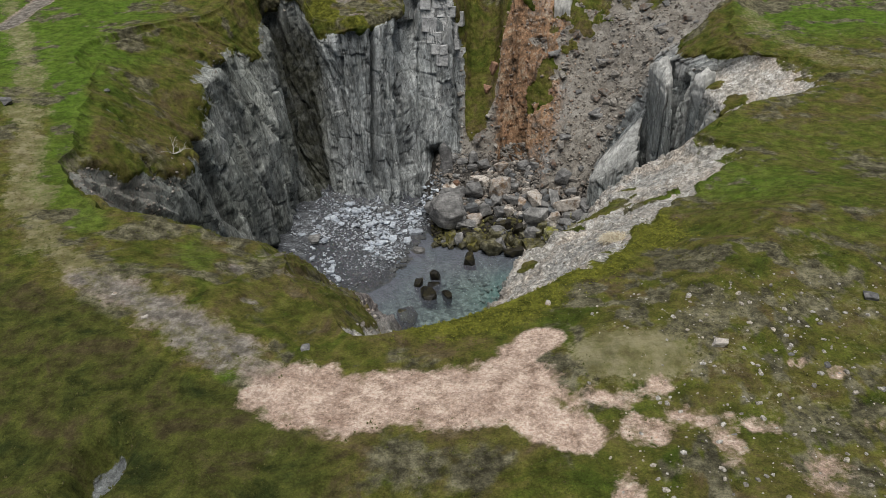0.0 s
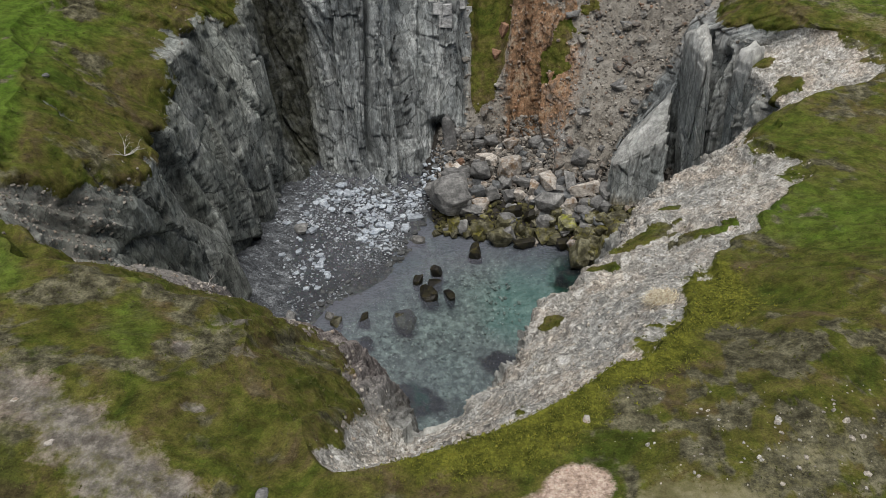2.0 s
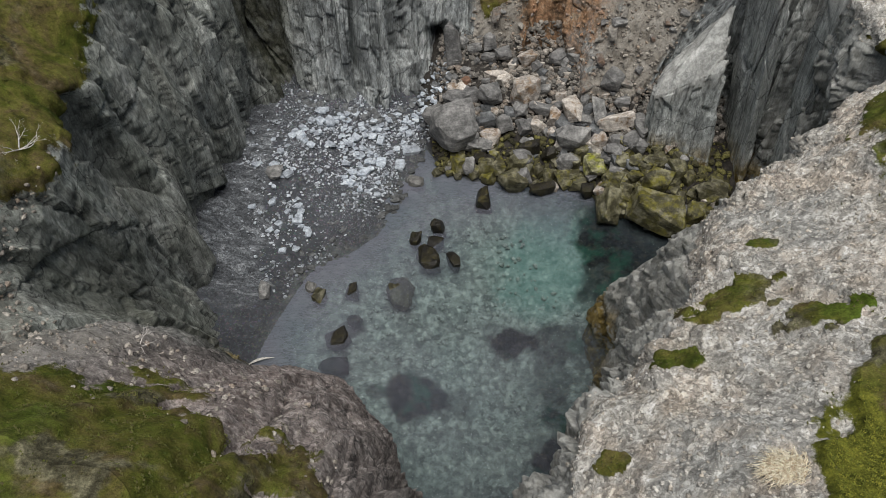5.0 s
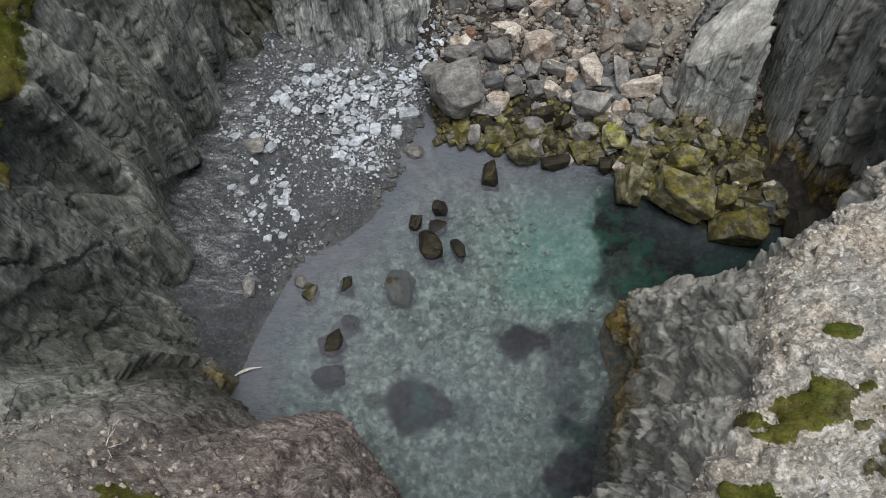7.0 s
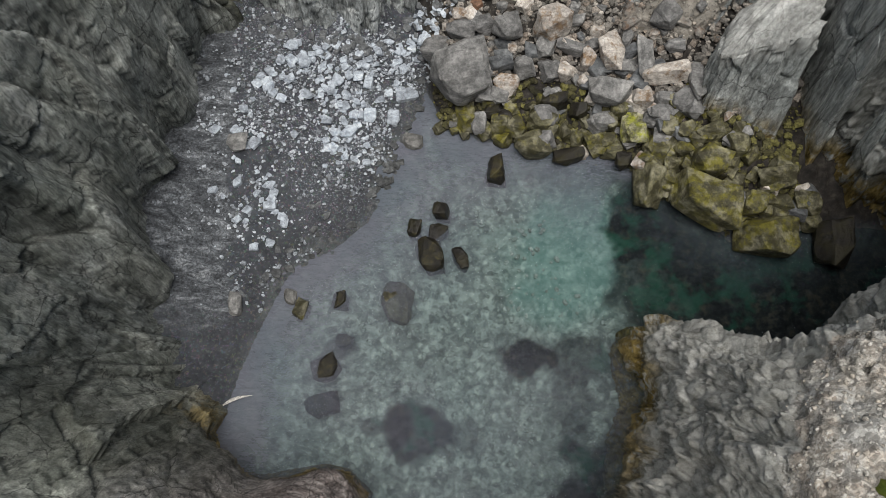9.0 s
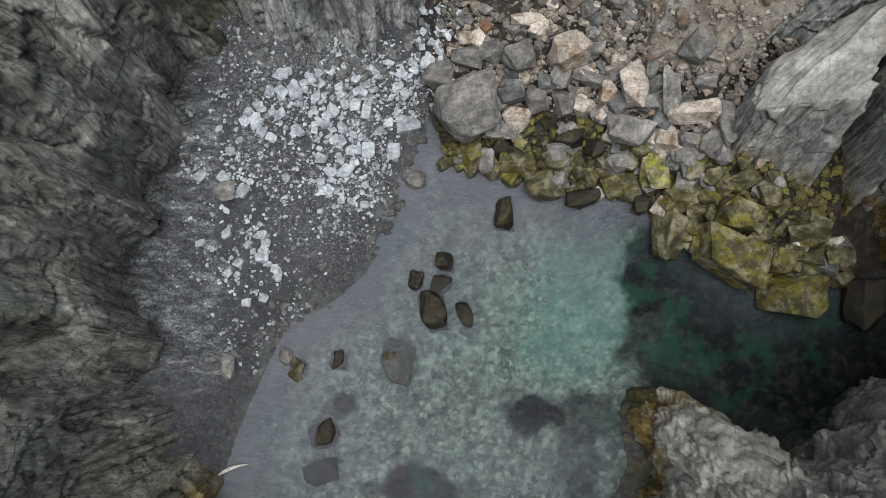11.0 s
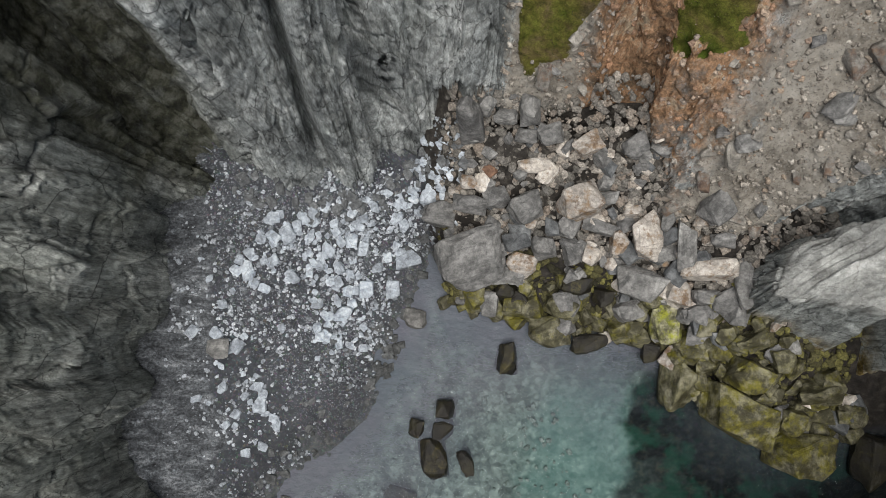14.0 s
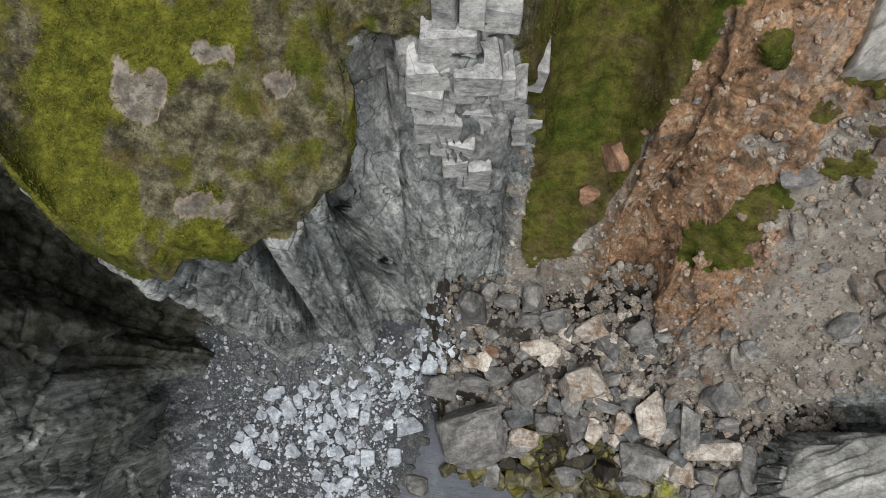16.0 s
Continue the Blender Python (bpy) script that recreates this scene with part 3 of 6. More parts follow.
# ---- cliffs: profiles round the hole, from foot to rim ----
def profile(foot, low, high, edge, rim, turf=3.2, pale=0.0, scree=0.0, iron=0.0, olive=0.0, white=0.0, lip=0.3, jag=1.0, weed=0.0, rose=0.0):
    z = float(shore_height(np.array(foot[0]), np.array(foot[1]))) - 0.4
    return [*foot, z, *low, *high, *edge, *rim, turf, pale, scree, iron, olive, white, lip, jag, weed, rose]


KNOLL = [
    profile((1.8, -25.8), (2.0, -28.3, 8), (2.2, -30.8, 15), (2.4, -34.4, 17.6), (4.4, -39.2, 24.1), 4.0, 1.0, olive=0.4, lip=0, jag=0.4),
    profile((1.3, -25), (1.5, -27.6, 8), (1.5, -30.2, 14.6), (1.3, -35, 18.2), (0.3, -40.6, 24.3), 3.95, 1.0, olive=0.4, lip=0, jag=0.4),
    profile((0.6, -22.4), (0.7, -24, 7), (0.4, -26.4, 12.4), (-0.5, -29.6, 17.6), (-2.2, -37.4, 23.7), 3.25, rose=0.8, olive=0.4, lip=0, jag=0.7),
    profile((-2.2, -17.8), (-2.6, -18.2, 5), (-3.4, -19.4, 9.2), (-4.8, -21.6, 13.2), (-5.6, -32, 23.3), 3.45, rose=1.0, olive=0.4, lip=0, jag=0.4, weed=0.4),
    profile((-4.6, -15.8), (-4.6, -16.8, 5.2), (-6.2, -18.5, 9), (-7.4, -21.4, 13.7), (-9, -31, 23.6), 3.5, rose=1.0, olive=0.5, lip=0, jag=0.4, weed=1.0),
    profile((-8.4, -15.2), (-8.2, -17.6, 6.5), (-9, -20.2, 11.5), (-10.1, -22, 15.5), (-12, -30.4, 24.4), 3.4, rose=0.8, olive=0.6, lip=0, jag=0.4, weed=1.0),
]
WEST = [
    profile((-11.8, -12.6), (-13, -16, 7), (-13.6, -18.3, 11.6), (-14.8, -20.8, 15.6), (-16.9, -28.8, 24.6), 3.85, olive=0.9, lip=0.8, weed=0.6),
    profile((-13, -11.2), (-14.8, -13.6, 7), (-15.2, -16.4, 12), (-16.4, -19.2, 18), (-19.8, -24.8, 24.6), 3.9, olive=0.9, lip=0.9),
    profile((-14.2, -9.8), (-15.6, -12, 9.5), (-15.8, -13.4, 14.5), (-15.8, -15, 19.6), (-21.4, -20.3, 24.6), 2.85, olive=0.85, lip=0.4),
    profile((-15.6, -7.8), (-16.6, -8.5, 8), (-17.7, -8.9, 14), (-18, -10.8, 20), (-22.9, -14.8, 24.8), 2.85, olive=0.8, lip=0.3),
    profile((-16.8, -4.8), (-17, -4.7, 8.6), (-18.3, -5, 14), (-19, -5.8, 18.8), (-24.3, -10, 24.9), 2.95, olive=0.75, lip=0.6),
    profile((-17.3, -1), (-17, -1.2, 9), (-18, -1.2, 15), (-18.8, -3, 21), (-28, -5, 25), 3.0, olive=0.7, lip=0.9),
    profile((-17.2, 2.4), (-16.8, 1.7, 10.4), (-17.6, 2.2, 15.5), (-19.4, 1.4, 21), (-28.6, 0, 25), 3.1, olive=0.7, lip=0.7),
    profile((-15.4, 6), (-15.6, 5.8, 12.5), (-16.3, 6.8, 16), (-18.6, 6.2, 21.5), (-25, 2.8, 25.2), 3.05, olive=0.7),
    profile((-16.2, 9.8), (-15.8, 10.2, 9), (-16.6, 10, 16), (-17.6, 9.8, 20), (-21.6, 8.4, 24.6), 3.1, olive=0.7),
    profile((-13.8, 11.6), (-15.8, 12.4, 8), (-17.4, 13.8, 16), (-18.4, 15.0, 21.5), (-19.5, 15.6, 25.2), 3.1, olive=0.7),
    profile((-13.6, 13.2), (-17.6, 15.8, 7), (-20.4, 18.4, 11), (-21.4, 19.8, 18), (-19, 20.6, 25.2), 3.2, olive=0.7),
    profile((-12.2, 13.4), (-13.6, 16.0, 9.5), (-15, 18.4, 17), (-16, 19.8, 22), (-15.6, 20.6, 25.3), 3.2, olive=0.4),
]
NORTH = [
    profile((-10.6, 11.8), (-10.3, 13.9, 9.6), (-11.2, 15.3, 15.8), (-12.8, 16.7, 20.2), (-13.3, 17.6, 21.6), 3.05, lip=0),
    profile((-8.4, 11.2), (-8.7, 12.6, 8.1), (-9.1, 14.8, 14.9), (-9.6, 16.0, 20.2), (-9.8, 16.8, 21.6), 2.95, lip=0),
    profile((-6.4, 11.8), (-6.7, 13.4, 7.7), (-7.1, 15.4, 14.9), (-7.3, 16.7, 20.2), (-7.5, 17.6, 21.6), 2.95, lip=0),
    profile((-5, 12.2), (-4.9, 14.0, 6.2), (-5.1, 16.4, 14.0), (-4.9, 18.6, 20.2), (-5.0, 19.5, 21.6), 3.3, lip=0),
    profile((-3.4, 13.6), (-3.3, 16.0, 8.2), (-3.4, 18.1, 14.0), (-3.8, 19.8, 20.2), (-4.3, 21.3, 21.6), 3.3, white=0.1, lip=0),
    profile((-2.2, 15), (-2.6, 17.8, 11.0), (-3.2, 20.0, 16.6), (-4.1, 22.1, 20.6), (-4.7, 23.9, 22.6), 3.7, white=0.1),
    profile((-0.4, 15.8), (0, 19.2, 11), (0.2, 20.9, 16), (-0.6, 22.4, 22.5), (-1.4, 23.8, 24.0), 3.6, white=0.4),
    profile((1.2, 16), (1.6, 19.8, 11), (1.8, 21.9, 17), (1, 22.9, 21.4), (0.4, 24.6, 23.6), 3.5, white=0.3),
]
GULLY = [
    profile((2.6, 16), (2.8, 19.4, 9.2), (3.2, 22.6, 13.5), (3.2, 27, 18.5), (3, 33, 25.2), 0.6, scree=0.8, jag=0.4),
    profile((5.2, 16.4), (5.4, 19, 9.8), (5.9, 22.2, 14), (6.2, 25.5, 17.6), (6.6, 33, 25.2), 1.0, scree=0.7, iron=0.5, jag=0.5),
    profile((7.6, 17), (7.8, 19.4, 12.2), (8, 21.6, 18.6), (8.6, 24.4, 22), (9.6, 32, 25.2), 3.7, scree=0.05, iron=1.0, jag=1.0),
    profile((10, 16.6), (10.2, 19.2, 11.5), (10.8, 21.6, 16), (11.6, 25.5, 20.5), (12.6, 32, 25.2), 3.4, scree=0.1, iron=0.85, jag=1.0),
    profile((10.8, 11.4), (13.3, 14.4, 8.4), (14.6, 20.4, 14.8), (15.6, 24, 19.5), (17, 31, 25), 2.7, scree=0.6, iron=0.5, jag=0.8),
    profile((12.8, 10.4), (15.8, 14.2, 9.4), (17.6, 18.2, 12.8), (20.8, 22, 18.5), (25, 27, 24.2), 3.3, scree=1.0, jag=0.5),
    profile((14.4, 10), (17.4, 13, 9.6), (20.2, 15, 13.4), (24.2, 16.6, 19.2), (30, 19, 23.2), 3.9, scree=1.0, jag=0.5),
]
EAST = [
    profile((16.8, 11), (18.4, 12.2, 9.2), (20.8, 13.2, 13), (21.9, 13.2, 17.2), (29, 13, 22.4), 3.3, scree=0.3, white=0.5),
    profile((20.4, 9.8), (21.4, 10.4, 9), (22, 10.4, 14.4), (22.9, 9.2, 19.2), (28.6, 8, 21.9), 3.2, olive=0.2, white=0.35),
    profile((22.8, 6.4), (23.2, 6.4, 8), (23.6, 6.8, 14.4), (24.2, 8, 19.0), (28.2, 5, 21.8), 3.3, olive=0.2, white=0.3, weed=0.6),
    profile((23.8, 3.8), (24.4, 4.2, 8.2), (24.9, 5, 15.3), (25.4, 5.4, 18.7), (29.2, 2.9, 21.6), 3.8, pale=0.6, olive=0.25, weed=1.0),
    profile((27, 0.4), (26, 0.7, 7), (24, 1, 14), (25, 0.6, 18.6), (32.4, 1.3, 21.5), 3.8, pale=0.7, olive=0.3, weed=1.0),
    profile((28.6, -3.2), (27.4, -3.5, 7), (25.2, -3.8, 14), (24.8, -4.2, 18.2), (33.6, -4, 21.5), 3.6, pale=0.7, olive=0.3),
    profile((21.8, -7.2), (21, -7.6, 7), (20.4, -8.4, 13.5), (20.2, -9.2, 17.6), (25.4, -8.9, 21.7), 3.4, pale=0.8, olive=0.4),
]
LEDGE = [
    profile((17.4, -10.2), (17.2, -10.4, 5.7), (17.0, -11.3, 12.5), (17.3, -12.2, 17.8), (20.8, -13.8, 21.6), 3.85, pale=1.0, olive=0.4, weed=0.6),
    profile((13.8, -6.8), (14.0, -8.6, 4.6), (14.6, -11.4, 11.4), (15.5, -13.3, 17.6), (21.6, -16.4, 22.0), 3.9, pale=1.0, olive=0.5, weed=0.8),
    profile((11.2, -6.8), (11.9, -8.4, 4.6), (13.0, -11.9, 11.2), (14.4, -14.8, 17.6), (22.2, -19.4, 22.3), 3.95, pale=1.0, olive=0.5, weed=1.0),
    profile((11, -11), (11.8, -12.8, 6), (12.4, -15.6, 13), (13.2, -18.2, 18.4), (18.6, -23, 22.4), 4.0, pale=1.0, olive=0.5, weed=1.0),
    profile((10.4, -15), (10.5, -17, 7), (10.6, -19.8, 13.5), (10.8, -22.2, 18.8), (16.2, -26.3, 22.4), 4.0, pale=1.0, olive=0.5, weed=0.7),
    profile((9.4, -19), (9.1, -21.2, 8), (8.6, -23.8, 14), (8, -26.4, 19.3), (13.4, -29.4, 23.0), 4.0, pale=1.0, olive=0.4),
    profile((6.8, -22.5), (6.5, -24.6, 8), (6.2, -26.8, 14.5), (6.1, -30.2, 18.9), (12.4, -32.6, 24.0), 4.0, pale=1.0, olive=0.4),
    profile((3.8, -24.8), (3.8, -27.2, 8), (3.8, -29.6, 14.5), (3.8, -33.2, 17.8), (8.6, -36.7, 24.2), 4.0, pale=1.0, olive=0.4),
]
RING = [KNOLL, WEST, NORTH, GULLY, EAST, LEDGE]
COLUMNS, ROWS = 1500, (6, 66, 54, 58, 66)


def spun(stations, count):
    """The profiles run into one another round the hole, at even steps of the way at half height."""
    a = np.array(stations)
    n = len(a)
    fine = []
    for i in range(n):
        p0, p1, p2, p3 = a[i - 1], a[i], a[(i + 1) % n], a[(i + 2) % n]
        for t in np.linspace(0, 1, 40, endpoint=False):
            smooth = 0.5 * (2 * p1 + (p2 - p0) * t + (2 * p0 - 5 * p1 + 4 * p2 - p3) * t * t + (3 * p1 - p0 - 3 * p2 + p3) * t ** 3)
            lin = p1 + (p2 - p1) * t
            fine.append(0.7 * smooth + 0.3 * lin)
    fine = np.array(fine + fine[:1])
    way = np.r_[0, np.cumsum(np.linalg.norm(np.diff(fine[:, 9:12], axis=0), axis=1) + 0.6 * np.linalg.norm(np.diff(fine[:, 3:6], axis=0), axis=1))]
    at = np.linspace(0, way[-1], count)
    out = np.stack([np.interp(at, way, fine[:, c]) for c in range(fine.shape[1])], 1)
    starts = np.array([way[min(40 * i, len(way) - 1)] for i in range(n)])
    return out, at, np.searchsorted(at, starts)


def softened(a, times):
    """A grid of numbers evened out over a few places round each."""
    for _ in range(times):
        a = (np.roll(a, 2, 1) + a + np.roll(a, -2, 1)) / 3
        a[1:-1] = 0.25 * a[:-2] + 0.5 * a[1:-1] + 0.25 * a[2:]
    return a


def build_land():
    stations = [p for sector in RING for p in sector]
    col, at, starts = spun(stations, COLUMNS)
    key = [col[:, 3 * i : 3 * i + 3] for i in range(5)]
    out = key[4][:, :2] - (1.0, -9.0)
    out = out / np.linalg.norm(out, axis=1, keepdims=True)
    zero = np.zeros_like(at)
    for level, size, scale in ((4, 0.6, 3.0), (4, 0.2, 0.9), (3, 0.5, 2.6), (3, 0.15, 0.8)):
        key[level] = key[level].copy()
        key[level][:, :2] += out * (size * value_noise(at / scale, zero, None, 30 + level + int(scale * 10)) * step(0, 6, at) * step(at[-1], at[-1] - 6, at))[:, None]
    below = key[0] + (0, 0, -3.0)
    levels = [below, *key]
    rows, v = [], []
    for i, count in enumerate(ROWS):
        for t in np.linspace(0, 1, count, endpoint=False):
            rows.append(levels[i] * (1 - t) + levels[i + 1] * t)
            v.append(i - 1 + t)
    rows.append(levels[-1])
    v.append(4.0)
    p = np.array(rows)
    v = np.array(v)[:, None] + np.zeros((1, COLUMNS))
    for _ in range(6):
        p[1:-1] = 0.25 * p[:-2] + 0.5 * p[1:-1] + 0.25 * p[2:]
    turf_v, pale, scree, iron, olive, white, lip, jag, weed, rose = (col[:, 15 + i][None, :] + np.zeros_like(v) for i in range(10))
    s = at[None, :] + np.zeros_like(v)
    x, y, z = p[..., 0], p[..., 1], p[..., 2]
    n = slope_normals(p)
    for _ in range(3):
        n = n + np.roll(n, 4, 1) + np.roll(n, -4, 1)
    n /= np.maximum(np.linalg.norm(n, axis=-1, keepdims=True), 1e-6)
    wob = fbm(x * 0.35, y * 0.35, z * 0.35, 4, 40)
    wob2 = fbm(x * 1.3, y * 1.3, z * 1.3, 4, 41)
    turf = step(-0.2, 0.2, v - turf_v + 0.42 * wob + 0.16 * wob2)
    turf = np.maximum(turf, step(3.9, 4.0, v) * (1 - step(0.4, 0.9, pale) * step(4.0, 3.9, v)))
    for cx, cy, rx, ry in ((13.3, -21.5, 1.5, 0.9), (15.6, -23.4, 1.3, 0.7), (10.7, -24.7, 0.9, 0.5), (8.0, -28.8, 0.45, 0.4), (15.2, -18.4, 0.55, 0.45), (22.5, -12, 1.8, 0.8), (26.5, -1.5, 1.2, 1.0), (25.5, 2.2, 0.8, 0.8)):
        turf = np.maximum(turf, step(1.15, 0.9, np.hypot((x - cx) / rx, (y - cy) / ry) + 0.9 * wob2 + 0.5 * wob) * step(2.7, 2.9, v))
    for cx, cy, rx, ry in ((10.9, 19.2, 1.3, 0.9), (12.6, 20.4, 1.4, 0.9), (14.2, 21.6, 1.2, 0.8), (15.6, 23.2, 1.3, 0.9), (17.6, 24.6, 1.6, 1.0), (13.4, 24.6, 0.8, 0.6), (11.8, 18.2, 0.8, 0.4), (9.6, 24.4, 0.7, 0.4), (12.6, 23.4, 0.5, 0.35)):
        turf = np.maximum(turf, step(1.2, 0.85, np.hypot((x - cx) / rx, (y - cy) / ry) + 0.7 * wob2 + 0.4 * wob))
    for cx, cy, rx, ry in ((-7.4, -26.5, 0.9, 0.6), (-4.5, -28.5, 0.9, 0.5), (-9.4, -25.5, 0.7, 0.5), (-6, -24.4, 0.8, 0.4), (-3.2, -30.5, 0.7, 0.4), (-17.5, -18.2, 1.0, 0.3), (-21, -14, 1.0, 0.4)):
        turf = turf * (1 - 0.85 * step(1.1, 0.7, np.hypot((x - cx) / rx, (y - cy) / ry) + 0.8 * wob2))
    crumbled = step(9.3, 10.2, x) * step(24, 22, x) * step(18, 20, y) * step(0.0, 0.35, wob + 0.6 * wob2 - 0.08) * step(3.7, 3.3, v)
    turf = turf * (1 - 0.9 * crumbled)
    pale_m = np.clip(pale * step(2.55, 2.95, v + 0.3 * wob + 0.12 * wob2), 0, 1)
    scree_m = np.clip(scree, 0, 1) * step(0.25, 0.55, scree + 0.5 * wob)
    scree_m = np.maximum(scree_m, crumbled)
    iron_m = np.maximum(np.clip(iron + 0.5 * wob, 0, 1) * step(0.1, 0.5, iron), 0.45 * crumbled)
    white_m = np.clip(white * step(1.6, 3.0, v + 0.5 * wob), 0, 1)
    bleach = np.clip(0.8 * pale * step(0.0, 0.7, v + 0.5 * wob), 0, 1)
    hard = np.clip(1 - turf, 0, 1) * (1 - 0.95 * scree_m) * (1 - 0.93 * pale_m) * step(-0.2, 0.2, v) * np.clip(jag, 0, 1)
    # jointed slate: upright slabs in four sizes, broken across by a few joints
    steep = np.abs(n[..., 2])
    for _ in range(4):
        steep = (np.roll(steep, 9, 1) + steep + np.roll(steep, -9, 1)) / 3
    hard = hard * np.where(olive > 0.45, step(0.92, 0.74, steep), 1.0)
    bend = fbm(x * 0.22, y * 0.22, z * 0.07, 2, 42)
    ragged = fbm(x * 1.1, y * 1.1, z * 0.22, 3, 43)
    shear = s + 0.2 * olive * z + 0.7 * bend
    zero = np.zeros_like(v)
    disp = value_noise(shear / 4.2, z / 22, None, 50) * 0.2 + value_noise(shear / 1.9, z / 14, None, 51) * 0.12
    massive = step(0.4, 0.65, olive)
    slim = 1 - massive
    joint, face = np.zeros_like(v), 0.5 + np.zeros_like(v)
    for width, tall, amp, tilt, groove, wide, seed, share in (
        (6.2, 18, 1.0, 2.6, 1.0, 0.25, 159, massive), (2.3, 10, 0.3, 0.8, 0.35, 0.12, 160, massive), (0.8, 7, 0.1, 0.25, 0.08, 0.1, 161, massive),
        (3.6, 26, 0.8, 1.7, 1.1, 0.18, 59, slim), (1.6, 9, 0.2, 0.5, 0.25, 0.09, 60, slim), (0.6, 4, 0.03, 0.06, 0.02, 0.07, 61, slim),
        
    ):
        height, lean, edge, own = ribs(shear + 0.14 * width * ragged, z, width, tall, seed)
        disp = disp + share * (amp * height + tilt * lean - groove * step(wide, 0.0, edge))
        if width > 5:
            disp = softened(disp, 3)
        face = face + share * (own - 0.5) * (0.35 if width > 1.2 else 0.25)
        if width > 1.2:
            joint = np.maximum(joint, share * 0.75 * step(0.12, 0.03, edge) * step(0.3, 0.6, hashed(np.floor(own * 997), zero, np.floor(z / 3.1), seed)))
    disp = softened(disp, 1)
    for width, tall, amp, tilt, groove, seed, share in ((2.4, 3.6, 0.4, 0.9, 0.22, 62, slim), (1.0, 1.5, 0.14, 0.34, 0.1, 63, slim), (0.45, 0.7, 0.04, 0.12, 0.03, 64, slim), (4.2, 9.0, 0.7, 1.3, 0.3, 163, massive), (1.5, 5.0, 0.16, 0.4, 0.12, 164, massive), (0.6, 2.4, 0.04, 0.14, 0.04, 165, massive)):
        f1, f2, own, gu, gv = cells(shear / width + 0.2 * ragged, z / tall + 0.3 * bend + 0.25 * shear / width, seed)
        disp = disp + share * (amp * (own - 0.5) + tilt * ((own * 7.3 % 1 - 0.5) * gu + 0.5 * (own * 3.7 % 1 - 0.5) * gv) - groove * step(0.06, 0.0, f2 - f1))
        face = face + share * (own * 5.9 % 1 - 0.5) * (0.6 if width > 1.5 else 0.35)
        if width > 1.5:
            joint = np.maximum(joint, share * 0.6 * step(0.045, 0.01, f2 - f1) * step(0.3, 0.6, own))
    crag = pale * step(3.1, 2.6, v) * step(0.1, 0.4, v)
    for wide, tall, amp, seed in ((2.6, 3.0, 0.6, 181), (1.2, 1.5, 0.2, 182), (0.5, 0.6, 0.07, 183)):
        f1, f2, own, gu, gv = cells(s / wide + 0.3 * ragged, z / tall + 0.3 * bend + 0.2 * s / wide, seed)
        disp = disp + crag * amp * (own - 0.5 + 1.3 * ((own * 7.3 % 1 - 0.5) * gu + (own * 3.7 % 1 - 0.5) * gv) - 0.3 * step(0.08, 0.0, f2 - f1))
    course = z / 1.5 + 0.3 * bend + 0.1 * s
    tier = np.floor(course)
    along = s / 1.5 + 0.8 * hashed(tier, zero, zero, 67) + 0.12 * ragged
    pile = np.floor(along)
    block = hashed(pile, tier, zero, 68)
    gap = np.minimum(np.minimum(course - tier, 1 + tier - course) * 1.5, np.minimum(along - pile, 1 + pile - along) * 1.5)
    coursed = step(0.15, 0.4, white_m)
    split = step(0.13, 0.03, gap) * coursed
    joint = np.maximum(joint * (1 - coursed) * hard, split)
    disp = disp * (1 - 0.7 * white_m) + white_m * (0.25 * (block - 0.4) - 0.2 * split)
    disp = disp + 0.07 * fbm(x * 2.2, y * 2.2, z * 0.7, 4, 70)
    disp = disp + 0.06 * value_noise(shear / 0.6, z / 9, None, 171) + 0.04 * value_noise(shear / 0.28, z / 5, None, 172)
    for sx, top, deep, wide in ((-7.0, 24, 1.9, 0.24), (-4.1, 22, 1.7, 0.3), (-10.4, 21, 0.9, 0.2), (-5.4, 24, 0.7, 0.1), (-8.6, 20, 0.5, 0.1), (-2.4, 20, 0.7, 0.2), (1.9, 20, 0.6, 0.2), (-3.5, 25, 2.4, 0.5)):
        disp = disp - deep * np.exp(-(((x - sx + 0.25 * bend) / wide) ** 2)) * step(9, 11, y) * step(3.8, 5, z) * step(top, top - 2, z)
    for sy, deep, wide in ((7.2, 1.5, 0.35), (4.9, 0.6, 0.2), (3.2, 1.4, 0.3), (1.4, 0.7, 0.2), (9.3, 0.8, 0.25)):
        disp = disp - deep * np.exp(-(((y - sy + 0.15 * wob) / wide) ** 2)) * step(20, 21, x) * step(1, 3, z) * step(2.9, 2.6, v)
    disp = disp - 2.8 * np.exp(-(((x + 0.9) / 0.6) ** 2)) * step(14, 15, y) * step(2.6, 3.4, z) * step(7.0, 6.2, z)
    disp = disp - 2.6 * np.exp(-(((x + 9.2) / 1.9) ** 2)) * step(-10, -12, y) * step(4.0, 2.2, z)
    edge_fade = step(4.0, 3.4, v)
    scree_m = np.maximum(scree_m, 0.45 * step(2.95, 3.2, v + 0.2 * wob) * step(0.5, 0.65, olive) * step(3.3, 3.5, turf_v) * (pale < 0.3))
    loose = 0.3 * fbm(x * 0.5, y * 0.5, z * 0.5, 3, 74) * (pale_m + 0.5 * scree_m) + 0.16 * fbm(x * 1.2, y * 1.2, z * 1.2, 5, 71) + 0.1 * fbm(x * 4, y * 4, z * 4, 3, 72)
    f1, f2, own, _, _ = cells(x / 0.7, y / 0.7, 73)
    loose = loose + np.where(own > 0.6, 0.2 * step(0.55, 0.15, f1), 0) * (scree_m + 0.6 * pale_m)
    f1, f2, own, gu, gv = cells(x / 1.3 + 0.4 * wob2, y / 1.3 + 0.3 * wob, 78)
